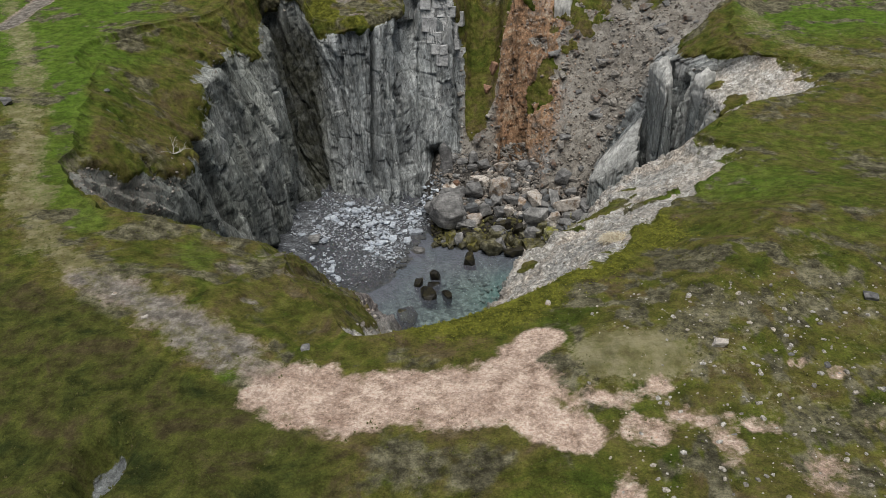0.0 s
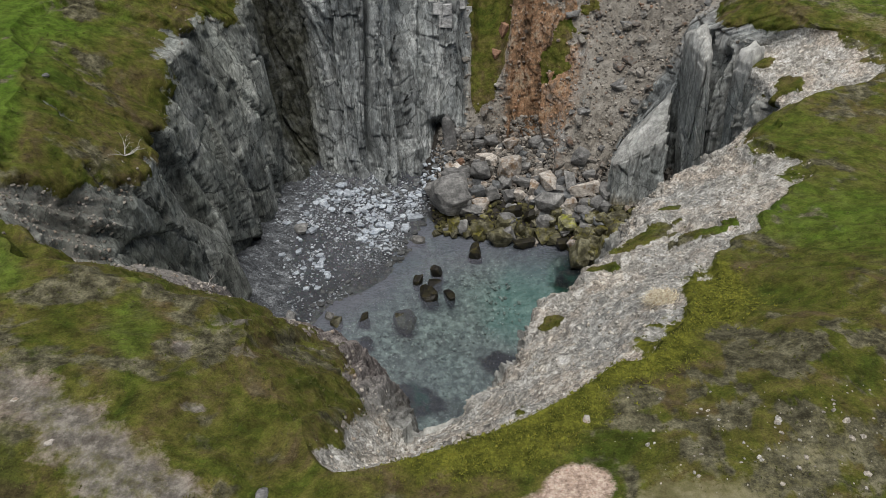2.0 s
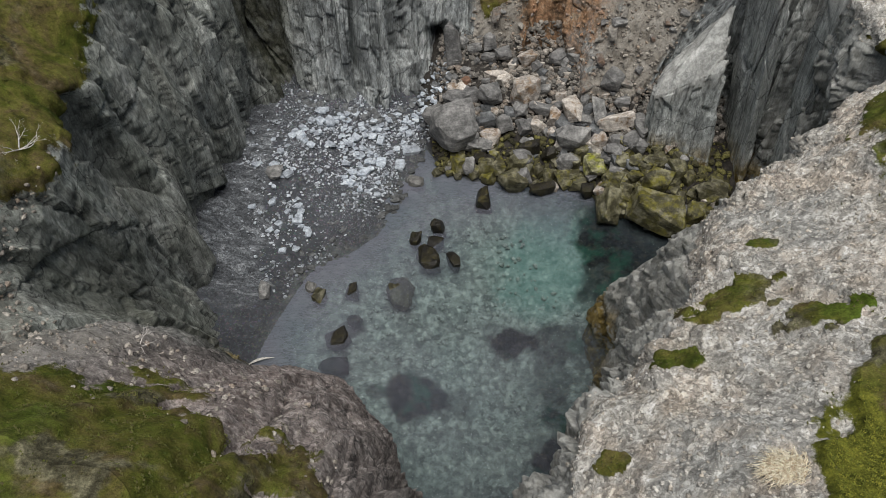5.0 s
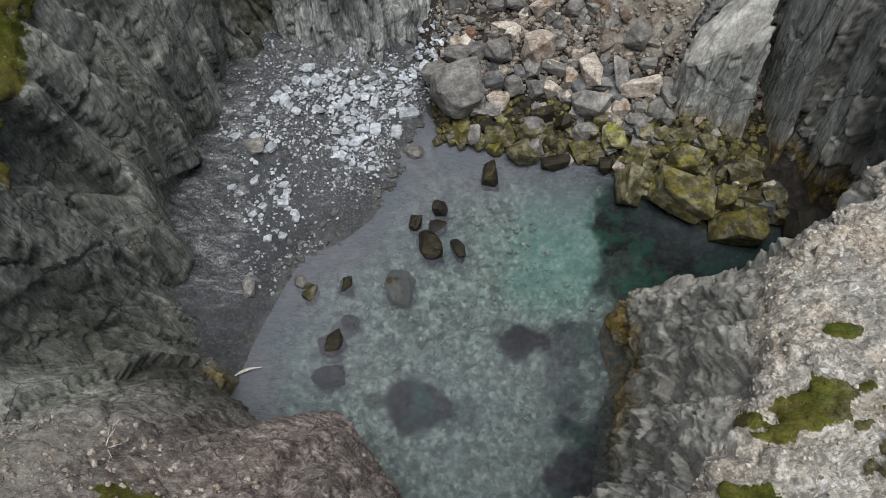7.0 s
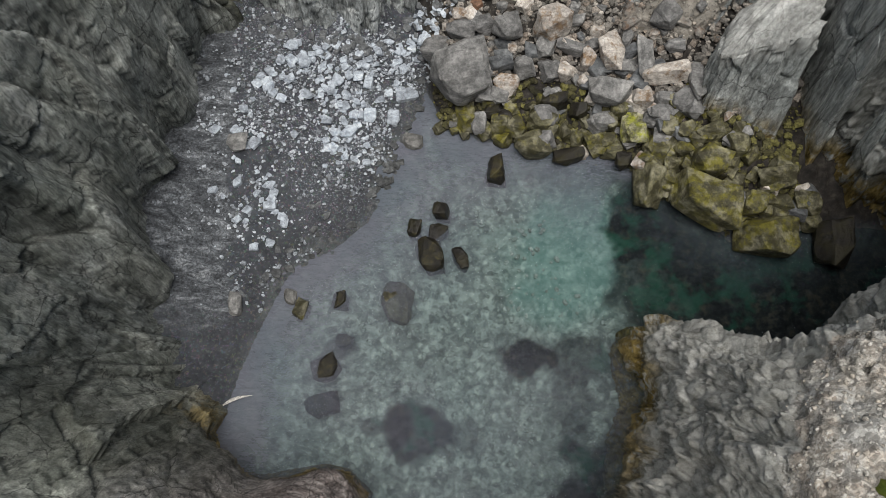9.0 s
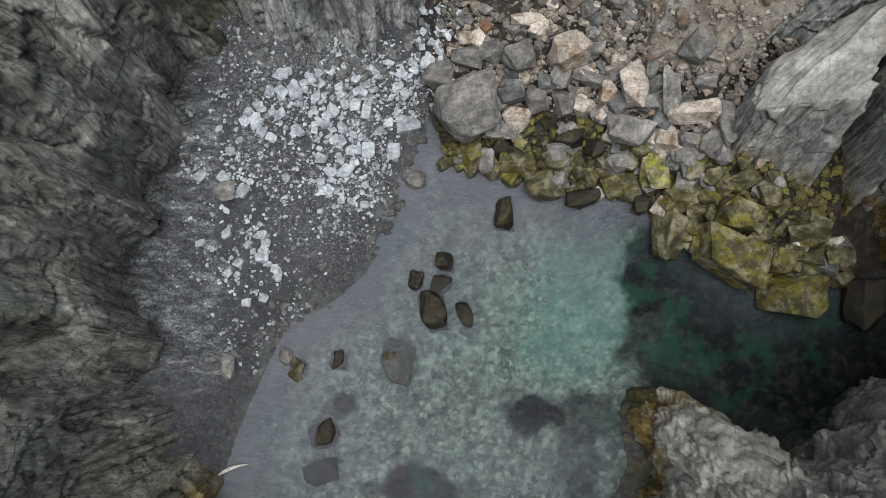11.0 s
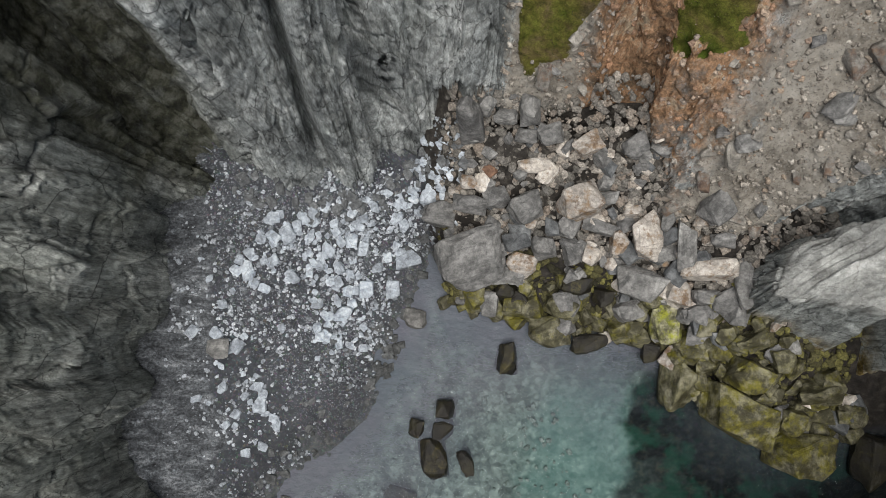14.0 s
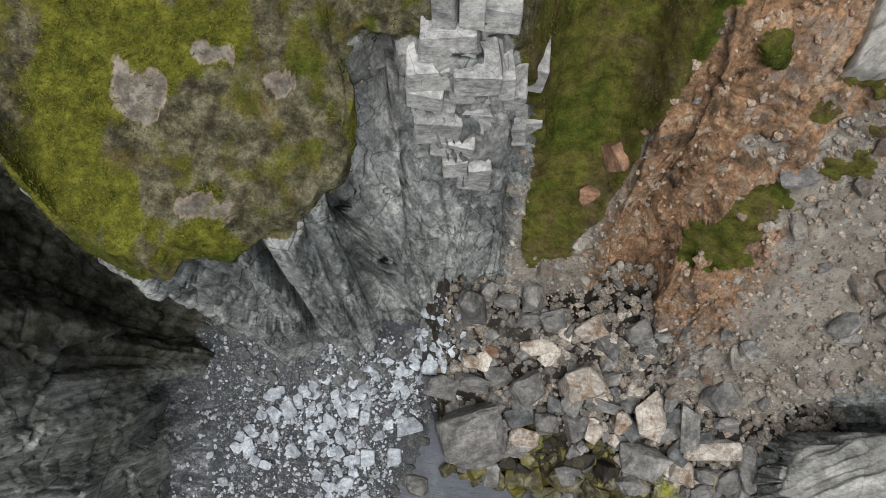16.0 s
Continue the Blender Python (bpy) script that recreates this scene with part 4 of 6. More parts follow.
    loose = loose + pale_m * (0.3 * (own - 0.4) + 0.45 * (own * 5.3 % 1 - 0.5) * gu - 0.12 * step(0.08, 0, f2 - f1)) * step(0.55, 0.7, own) * step(-0.1, 0.4, wob)
    f1, f2, own, gu, gv = cells(x / 0.55 + 0.3 * wob2, y / 0.4 + 0.3 * wob, 79)
    loose = loose + pale_m * (0.1 * (own - 0.5) + 0.16 * (own * 5.3 % 1 - 0.5) * gu - 0.04 * step(0.1, 0, f2 - f1)) * step(-0.3, 0.2, wob)
    lipside = pale_m * step(3.45, 3.05, v + 0.25 * wob) * step(-0.25, 0.15, fbm(x * 0.25, y * 0.25, None, 3, 177))
    f1, f2, own, gu, gv = cells(x / 1.9 + 0.3 * wob2, y / 1.5 + 0.3 * wob, 178)
    loose = loose + lipside * (0.9 * (own - 0.35) + 0.9 * (own * 5.3 % 1 - 0.5) * gu - 0.25 * step(0.09, 0, f2 - f1))
    soft = 0.16 * fbm(x * 0.9, y * 0.9, z * 0.9, 4, 75) + 0.05 * fbm(x * 5, y * 5, z * 5, 3, 76)
    total = hard * disp * edge_fade + (1 - hard) * (loose * (1 - turf) + turf * (soft + 0.25 * step(0.0, 0.6, turf))) * (0.25 + 0.75 * step(4.0, 3.85, v))
    total = np.where(v < -0.05, total * 0.3, total)
    # close the ring
    blend = np.linspace(0, 1, 30)[None, :]
    total[:, -30:] = total[:, -30:] * (1 - blend) + total[:, :1] * blend
    p = p + n * total[..., None]
    p[..., 2] -= lip * (0.35 + 0.9 * step(-0.2, 0.4, wob)) * step(3.82, 3.93, v) * step(4.0, 3.96, v) * 0.9
    p[:, -1] = p[:, 0]
    # north-west cleft: wet algae, with the recess's shade painted in too
    algae_shade = step(-11.6, -13.6, x + 0.9 * wob) * step(9.5, 12.5, y + 1.2 * wob) * step(23, 18, z)
    # dark wet mud low on the south-west slope
    algae_shade = np.maximum(algae_shade, 0.6 * step(1.3, 0.5, np.hypot((x + 12.5) / 4.5, (y + 16) / 3.5) + 0.5 * wob) * step(14, 10, z))
    kinds = {"algae_shade": algae_shade, "turf": turf, "pale": pale_m, "scree": scree_m, "iron": iron_m, "olive": np.clip(olive + 0.4 * wob, 0, 1), "white": white_m, "weed": weed, "rose": rose, "bleach": bleach, "block": block, "joint": joint, "face": np.clip(face, 0, 1)}
    g = ground_kinds(p[..., 0], p[..., 1])
    for name in ("lush", "heath", "worn", "bare", "grey", "gold", "moss"):
        kinds[name] = g[name] * step(3.0, 3.5, v)
    names = ("cliff_south", "cliff_west", "cliff_north", "gully_wall", "cliff_east", "cliff_ledge")
    labels = (
        "grassy knoll that drops in dark jointed slate to the sea",
        "tall olive-grey slate cliff with grass shelves and bare scars",
        "blue-grey columnar slate cliff with dark vertical joints",
        "iron-stained rock rib, grassy gully and loose brown scree slope",
        "grey slate wall of upright slabs under a broken rim",
        "pale crumbling gravel ledge above a weed-stained rock face",
    )
    first = 0
    for i, sector in enumerate(RING):
        a, b = starts[first], (starts[first + len(sector)] if first + len(sector) < len(stations) else COLUMNS - 1)
        first += len(sector)
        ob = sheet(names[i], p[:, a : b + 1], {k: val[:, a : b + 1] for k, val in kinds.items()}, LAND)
        tagged(ob, labels[i], "cliff", kind="structure")
    build_ground(p[-1], {k: val[-1] for k, val in kinds.items()})
    return p, v, kinds


# ---- the land above ----
FOOTPATH = [(-60, 40), (-44, 14), (-38, 4), (-31, -7), (-25, -19), (-19.5, -29.5), (-15.5, -34.5), (-11, -38), (-6, -41)]
TRACK = [(60, -4), (40, -2), (34, 2), (31, 9), (32, 20), (40, 40)]
TARMAC = [(-70, 0), (-45, 0), (-38.5, 3), (-39.5, 10), (-45, 60)]


def ground_height(x, y):
    g = 25.2 - 3.5 * step(10, 28, x) * step(-36, -16, y) + 0.9 * step(-44, -54, y) * step(6, 16, x)
    g = g + 0.35 * fbm(x * 0.12, y * 0.12, None, 4, 80) + 2.5 * fbm(x * 0.012, y * 0.012, None, 3, 81) * step(40, 160, np.hypot(x, y + 9))
    return g - 1.3 * step(1.3, 0.3, np.hypot((x + 6.9) / 0.9, (y + 48.6) / 1.6))


def ground_kinds(x, y):
    """How far each place is worn, bare, lush, heathy or gorse-yellow."""
    w1, w2 = fbm(x * 0.35, y * 0.35, None, 5, 90), fbm(x * 1.4, y * 1.4, None, 5, 91)
    w3 = fbm(x * 0.16, y * 0.16, None, 3, 92)
    out = {}
    out["worn"] = np.clip(0.62 * step(2.0, 0.4, near_line(x, y, FOOTPATH) + 1.4 * w1) + 0.5 * step(2.4, 0.6, near_line(x, y, TRACK) + 1.5 * w1) + 0.6 * step(1.2, 0.5, np.hypot((x - 11) / 2.8, (y + 42.5) / 1.6) + 0.5 * w1), 0, 1)
    body = near_line(x, y, [(-1.6, -44.2), (0.5, -45.2), (2.6, -44.6), (5.6, -44.6), (7.0, -44.0)]) / 1.55
    arm = near_line(x, y, [(6.4, -43.4), (7.8, -41.4), (8.1, -40.9)]) / 0.75
    tail = near_line(x, y, [(6.6, -44.6), (7.6, -46.2), (8.9, -46.8)]) / 0.75
    east = near_line(x, y, [(8.4, -44.9), (10.2, -45), (12, -44.3)]) / 0.45
    spots = np.minimum.reduce([np.hypot((x - cx) / rx, (y - cy) / ry) for cx, cy, rx, ry in ((11.2, -46.7, 0.7, 0.7), (13.0, -45.9, 1.0, 0.5), (13.6, -47.4, 0.6, 1.2), (15.2, -46.2, 0.7, 0.5), (16.4, -48.6, 1.0, 1.0), (19.2, -48.4, 1.0, 0.6), (18.6, -46.2, 0.6, 0.3), (18.4, -43.6, 0.5, 0.4), (17.2, -43.0, 0.6, 0.25), (10.2, -49.4, 0.5, 0.7))])
    r = np.minimum.reduce([body, arm, tail])
    pink = step(1.75, 0.45, r + 0.5 * w1 + 0.3 * w2)
    thin = step(1.7, 0.4, np.minimum(east, spots) + 0.5 * w1 + 0.6 * w2)
    lane = step(2.2, 0.4, near_line(x, y, [(-12.2, -37.4), (-9, -39.2), (-5.5, -41.6), (-2.2, -43.8)]) + 0.7 * w1 + 0.3 * w2)
    out["pit"] = step(1.3, 0.7, np.hypot((x + 6.9) / 0.55, (y + 48.6) / 1.0) + 0.6 * w2)
    road = step(1.3, 0.9, near_line(x, y, TARMAC))
    out["bare"] = np.clip(np.maximum.reduce([pink, lane * 0.6, thin * 0.6, road]), 0, 1)
    out["grey"] = np.clip(lane * (1 - pink) + road, 0, 1)
    lush = step(-21, -29, x + 0.12 * y + 4 * w1) * step(-22, -8, y) + step(26, 35, x + 5 * w1) * step(2, 12, y)
    lush = lush + 0.45 * step(1.4, 0.2, np.hypot((x - 20.5) / 4.5, (y + 24) / 3.5) + 0.6 * w1) + 0.25 * step(1.3, 0.7, np.hypot((x - 26) / 11, (y + 22) / 11) + 0.5 * w1)
    lush = lush + 0.9 * step(1.2, 0.4, near_line(x, y, [(-2, -46.4), (-3.6, -44.4)]) + 0.8 * w1)
    lush = lush + 0.55 * step(1.6, 0.0, near_line(x, y, [(-7.4, -36.6), (-9.2, -32.4), (-9.8, -29.5)]) + 1.3 * w1)
    lush = lush + 0.7 * step(1.5, 0.7, near_line(x, y, [(-15, -32), (-19.6, -27), (-22.6, -18), (-27, -8)]) + 0.6 * w1)
    out["lush"] = np.clip(lush, 0, 1)
    out["moss"] = np.clip(step(0.0, 1.6, -0.62 * (x + 3.2) - (y + 44.2) + 1.2 * w1) * step(1.5, 0.8, np.hypot((x + 13) / 13, (y + 48) / 10) + 0.3 * w1), 0, 1)
    grey_spots = np.minimum.reduce([np.hypot((x - cx) / rx, (y - cy) / ry) for cx, cy, rx, ry in ((-10.6, 21.6, 0.7, 1.0), (-8.8, 22.8, 0.8, 0.5), (-8.4, 17.9, 0.9, 0.55), (-6.2, 22, 0.5, 0.4), (-5.2, -32.6, 0.9, 0.5), (-4.2, -34.5, 0.8, 0.4), (-6.4, -34.8, 0.5, 0.6), (-4.8, -38, 0.5, 0.4))])
    scuff = step(1.15, 0.75, grey_spots + 0.9 * w2 + 0.5 * w1)
    out["bare"], out["grey"] = np.maximum(out["bare"], np.where(y > 0, 0.9, 0.55) * scuff), np.maximum(out["grey"], scuff)
    out["gold"] = np.clip(0.85 * step(2.8, 0.8, near_line(x, y, [(3, -38.6), (7, -37.6), (9.5, -35), (13.4, -31.4), (14.2, -28.6)]) + 1.2 * w1) + step(0.12, 0.42, w1 + 0.4 * w3 + 0.3 * step(-10, -13, x)) * step(15, 17, y) * step(6, 3, x) * step(-16, -13, x), 0, 1)
    field = step(6, 11, x) * step(-30, -37, y)
    out["worn"] = np.clip(out["worn"] + 0.42 * field * step(-0.4, 0.4, w1 + 0.5 * w3), 0, 1)
    out["heath"] = np.clip(0.95 * step(14, 18, y) * step(-0.6, 0.1, w1 + 0.6 * w2) + step(-0.1, 0.4, w2 + 0.5 * w1) * field * 0.9 + 0.75 * step(0.05, 0.45, w1 + 0.4 * w2), 0, 1) * (1 - 0.7 * out["gold"])
    return out


GROUND = {}


def build_ground(rim, rim_kinds):
    middle = np.array([1.0, -9.0])
    rel = rim[:, :2] - middle
    dist = np.linalg.norm(rel, axis=1, keepdims=True)
    way = rel / dist
    steps = np.r_[0, np.cumsum(np.geomspace(0.14, 0.6, 62)), 24, 26, 28.5, 31.5, 35, 40, 47, 56, 70, 90, 120, 170, 260, 420, 700, 1200, 2200]
    p = np.zeros((len(steps), len(rim), 3))
    for i, d in enumerate(steps):
        p[i, :, :2] = rim[:, :2] + way * d
    x, y = p[..., 0], p[..., 1]
    away = np.array(steps)[:, None] + np.zeros_like(x)
    near = step(0, 7 + 8 * step(14, 17, y) * step(8, 2, x) * step(-24, -14, x), away)
    rough = 0.09 * fbm(x * 1.1, y * 1.1, None, 4, 95) + 0.05 * fbm(x * 5, y * 5, None, 3, 96)
    p[..., 2] = (rim[None, :, 2] + 0.0) * (1 - near) + ground_height(x, y) * near
    kinds = ground_kinds(x, y)
    p[..., 2] += rough * step(0, 0.8, away) * step(80, 40, away) * (1 - 0.6 * kinds["bare"]) - 0.12 * kinds["bare"] * step(0, 1.0, away)
    kinds["turf"] = np.ones_like(x)
    p[0] = rim
    for name in rim_kinds:
        if name not in kinds:
            kinds[name] = rim_kinds[name][None, :] * step(1.0, 0.0, away)
    kinds["turf"] = np.maximum(step(0.0, 0.25, away), rim_kinds["turf"][None, :]) * (1 - kinds.pop("pit"))
    ob = sheet("ground", p, kinds, LAND)
    GROUND["p"], GROUND["kinds"], GROUND["away"] = p, kinds, away
    tagged(ob, "rough green and brown coastal grassland with worn paths", "grassland", kind="structure")


LAND_PLACES, LAND_V, LAND_KINDS = build_land()


# ---- loose stone ----
def stone_mesh(name, seed, material, corners=15, fine=False, flat=1.0):
    """An angular broken block, about one metre across, its base near z = 0."""
    rng = random.Random(seed)
    bm = bmesh.new()
    for i in range(corners):
        if i < 8:
            d = Vector(((i & 1) - 0.5, (i >> 1 & 1) - 0.5, (i >> 2 & 1) - 0.5))
            d = Vector([c * rng.uniform(0.3, 1.0) for c in d])
        else:
            d = Vector((rng.uniform(-1, 1), rng.uniform(-1, 1), rng.uniform(-1, 1)))
            d = d / max(abs(d.x), abs(d.y), abs(d.z)) * 0.5 * rng.uniform(0.78, 1.0)
        d.z *= flat
        bm.verts.new(d)
    hull = bmesh.ops.convex_hull(bm, input=list(bm.verts))
    bmesh.ops.delete(bm, geom=[g for g in hull["geom_interior"] if isinstance(g, bmesh.types.BMVert)], context="VERTS")
    bmesh.ops.dissolve_limit(bm, angle_limit=radians(14), verts=list(bm.verts), edges=list(bm.edges))
    bmesh.ops.bevel(bm, geom=list(bm.edges), offset=0.022 if fine else 0.04, segments=1, affect="EDGES", clamp_overlap=True)
    if fine:
        bmesh.ops.triangulate(bm, faces=list(bm.faces))
        bmesh.ops.subdivide_edges(bm, edges=list(bm.edges), cuts=2, use_grid_fill=True)
        off = Vector((seed * 3.7, seed * 1.3, 0))
        for w in bm.verts:
            q = w.co + off
            strata = noise.noise(Vector((q.x * 0.8, q.y * 0.8, q.z * 7)))
            w.co += w.co.normalized() * (0.05 * noise.noise(q * 3) + 0.035 * strata + 0.025 * noise.noise(q * 9))
    low = min(w.co.z for w in bm.verts)
    for w in bm.verts:
        w.co.z -= low
    me = bpy.data.meshes.new(name)
    bm.to_mesh(me)
    bm.free()
    me.materials.append(material)
    if not fine:
        for poly in me.polygons:
            poly.use_smooth = False
    return me


def stones(name, material, count, fine, flat=1.0, seed=0):
    return [stone_mesh(name, seed + 31 * i, material, 14 + i % 5, fine, flat) for i in range(count)]


BIG = {m.name: stones("boulder", m, 6, True, 0.9, 100 + 7 * i) for i, m in enumerate((GREY, PALE, WEEDY, BROWN, BRIGHT, RUST))}
SMALL = {m.name: stones("stone", m, 8, False, 0.8, 400 + 7 * i) for i, m in enumerate((GREY, PALE, WEEDY, BLUE, RUST, SCREE_ROCK, DARK))}


def floor_at(x, y):
    return float(shore_height(np.array(x), np.array(y)))


def put_stone(name, mesh, x, y, z, sx, sy, sz, yaw, tilt, label, group, category):
    ob = new(name, mesh)
    ob.matrix_world = pose(x, y, z, tilt, 0.6 * tilt, yaw) @ Matrix.Diagonal((sx, sy, sz, 1))
    return tagged(ob, label, category, group)


# heap of fallen blocks at the back of the water: x, y, length, width, turn
GREY_BLOCKS = [
    (0.7, 8.5, 3.7, 3.4, 20), (10.1, 7.9, 2.9, 1.9, -10), (0.5, 11.5, 1.9, 1.3, 0),
    (2.1, 11.8, 1.5, 1.3, 20), (3.7, 11.2, 1.9, 1.9, 40), (4.9, 9.1, 1.4, 1.3, 10), (15.5, 7.8, 1.0, 2.8, 5),
    (13.4, 11.6, 1.9, 1.8, 50), (14.1, 10.0, 1.3, 0.9, 0), (7.9, 10.6, 2.3, 0.9, -10), (4.9, 14.8, 1.4, 1.3, 30),
    (3.5, 16.0, 1.2, 1.7, 0), (9.3, 14.5, 1.5, 1.1, 30), (2.0, 6.1, 1.2, 1.7, 10), (-1.0, 10.7, 1.9, 1.6, 0),
    (12.3, 9.7, 1.1, 3.2, 5), (13.8, 6.4, 2.8, 1.0, 15), (13.7, 7.1, 1.6, 1.0, 10), (3.3, 7.8, 1.3, 1.1, 0), (7.9, 12.1, 1.4, 0.8, 15),
]
PALE_BLOCKS = [
    (6.7, 11.6, 2.6, 2.0, 35), (10.5, 9.9, 1.9, 2.8, 3), (13.8, 8.4, 3.2, 1.4, 4), (6.6, 14.5, 1.6, 1.3, 30),
    (11.0, 15.6, 2.7, 0.8, 25), (4.1, 13.4, 2.0, 0.9, 10), (12.3, 7.2, 1.5, 1.6, 0),
    (7.5, 9.0, 1.3, 1.2, 50), (9.5, 11.3, 1.0, 0.8, 0), (7.7, 14.0, 1.0, 0.6, 0), (8.9, 9.9, 1.0, 1.4, 0),
]
WEED_BLOCKS = [
    (5.5, 4.8, 2.5, 2.0, 20), (6.2, 6.1, 2.0, 1.4, -20), (4.4, 5.6, 1.9, 1.6, 0), (9.4, 5.0, 1.4, 1.8, 30),
    (10.2, 6.2, 1.5, 1.3, 0), (12.8, 2.4, 1.9, 3.1, 0), (14.1, 2.5, 1.3, 1.5, 0), (16.4, 3.1, 2.5, 1.9, -15),
    (16.2, 0.7, 4.9, 3.1, -20), (20.1, 2.4, 2.8, 1.7, 20), (19.6, -1.1, 4.0, 2.7, 10), (13.3, 4.5, 1.7, 1.3, -20),
    (14.7, 4.2, 1.2, 1.1, 40), (18.9, 0.8, 1.6, 1.6, 0), (20.6, 0.8, 2.2, 1.1, 0), (22.5, 1.1, 1.5, 1.5, 0),
]
LOW_BLOCKS = [
    (8.0, 4.0, 2.2, 1.1, 10), (8.4, 6.9, 1.2, 1.0, 0), (17.3, 2.3, 1.2, 1.0, 0), (6.8, 7.3, 1.9, 1.1, 0),
    (3.0, 6.7, 1.2, 1.0, 0), (3.7, 6.5, 1.1, 1.0, 0), (11.4, 3.8, 1.1, 1.2, 0), (23.9, -1.1, 2.2, 3.0, 0),
]
SEA_ROCKS = [
    (3.4, 2.8, 1.3, 1.8, 0, 0.75), (0.0, -0.1, 1.2, 1.4, 0, 0.85), (-1.7, -1.3, 0.95, 1.2, 0, 0.55), (-0.5, -3.1, 1.6, 2.4, 15, 0.5),
    (1.3, -3.1, 0.9, 1.6, 25, 0.35), (-2.4, -6.0, 2.0, 2.8, 0, 0.02), (-5.8, -6.2, 1.0, 1.1, 0, 0.1), (-8.1, -7.0, 1.0, 1.5, -20, 0.35),
    (-6.2, -10.5, 1.8, 1.5, 30, 0.16), (-6.2, -12.5, 2.0, 1.3, 20, -0.05), (-5.3, -8.7, 1.1, 0.9, 0, -0.08), (-0.2, -1.4, 1.3, 1.2, 0, 0.1),
]


def build_heap():
    rng = random.Random(5)
    for kind, rows, label in (
        ("grey_stone", GREY_BLOCKS, "large angular grey slate block fallen in a heap"),
        ("pale_stone", PALE_BLOCKS, "pale tan weathered block fallen in a heap"),
        ("weedy_stone", WEED_BLOCKS, "yellow-green weedy boulder at the water's edge"),
        ("brown_stone", LOW_BLOCKS, "dark wet brown boulder between larger ones"),
    ):
        for n, (x, y, a, b, turn) in enumerate(rows):
            h = 0.9 * min(a, b) * rng.uniform(0.85, 1.15)
            put_stone("boulder", BIG[kind][(n * 5 + 2) % 6], x, y, floor_at(x, y) - 0.1 * h, a * 1.04, b * 1.04, h * 1.3, turn, rng.uniform(-16, 16), label, "fallen blocks", "boulder")
    put_stone("boulder", BIG["green_stone"][3], 11.9, 5.6, floor_at(11.9, 5.6) - 0.2, 1.8, 2.4, 1.7, 10, 4, "boulder covered in bright yellow-green weed", "fallen blocks", "boulder")
    put_stone("leaning_slab", BIG["grey_stone"][3], 0.6, 14.9, floor_at(0.6, 14.9) - 0.5, 1.5, 1.6, 4.4, 0, -14, "tall grey slate slab leaning on the cliff foot", "", "rock slab")
    for n, (x, y, a, b, turn, top) in enumerate(SEA_ROCKS):
        h = max(0.9, top + 0.9)
        put_stone("sea_rock", BIG["brown_stone" if n != 5 and n != 7 else "weedy_stone"][(n * 5 + 1) % 6], x, y, top - 0.95 * h, a * 1.05, b * 1.05, h * 1.15, turn, rng.uniform(-8, 8), "dark wet rock standing in shallow sea water", "rocks in the water", "rock")
    # filling stones between the blocks
    placed = 0
    while placed < 298:
        x, y = rng.uniform(-0.5, 23), rng.uniform(-2, 16.5)
        line = float(np.interp(x, [0, 4, 11, 15, 18, 22, 30], [5.5, 5, 4, 0.8, -1.5, -0.3, -0.3]))
        up = y - line
        if up < 0.1 or up > 11 or (x > 13.5 and y > 9.0 - 0.8 * (x - 13.5) ):
            continue
        if up > 6.0 and rng.random() < 0.4:
            continue
        size = rng.choice((0.5, 0.65, 0.8, 1.0, 1.2, 1.4)) * (1.0 if up < 6 else 0.7)
        low = up < 3.0 or x > 14
        kind = "weedy_stone" if low and rng.random() < 0.75 else rng.choice(("grey_stone", "grey_stone", "dark_stone", "pale_stone", "rusty_stone" if up > 6.5 and rng.random() < 0.4 else "grey_stone"))
        mesh = BIG[kind][rng.randrange(6)] if size > 0.65 and kind in BIG else SMALL[kind][rng.randrange(8)]
        h = size * rng.uniform(0.8, 1.3)
        label = {"weedy_stone": "olive weedy stone wedged in the heap", "grey_stone": "broken grey stone wedged in the heap", "dark_stone": "broken dark grey stone wedged in the heap", "pale_stone": "pale broken stone on the heap", "rusty_stone": "rust-coloured broken stone on the heap"}[kind]
        put_stone("stone", mesh, x, y, floor_at(x, y) - 0.15 * h, size * rng.uniform(0.9, 1.5), size, h, rng.uniform(0, 360), rng.uniform(-22, 22), label, "stones of the heap", "stone")
        placed += 1


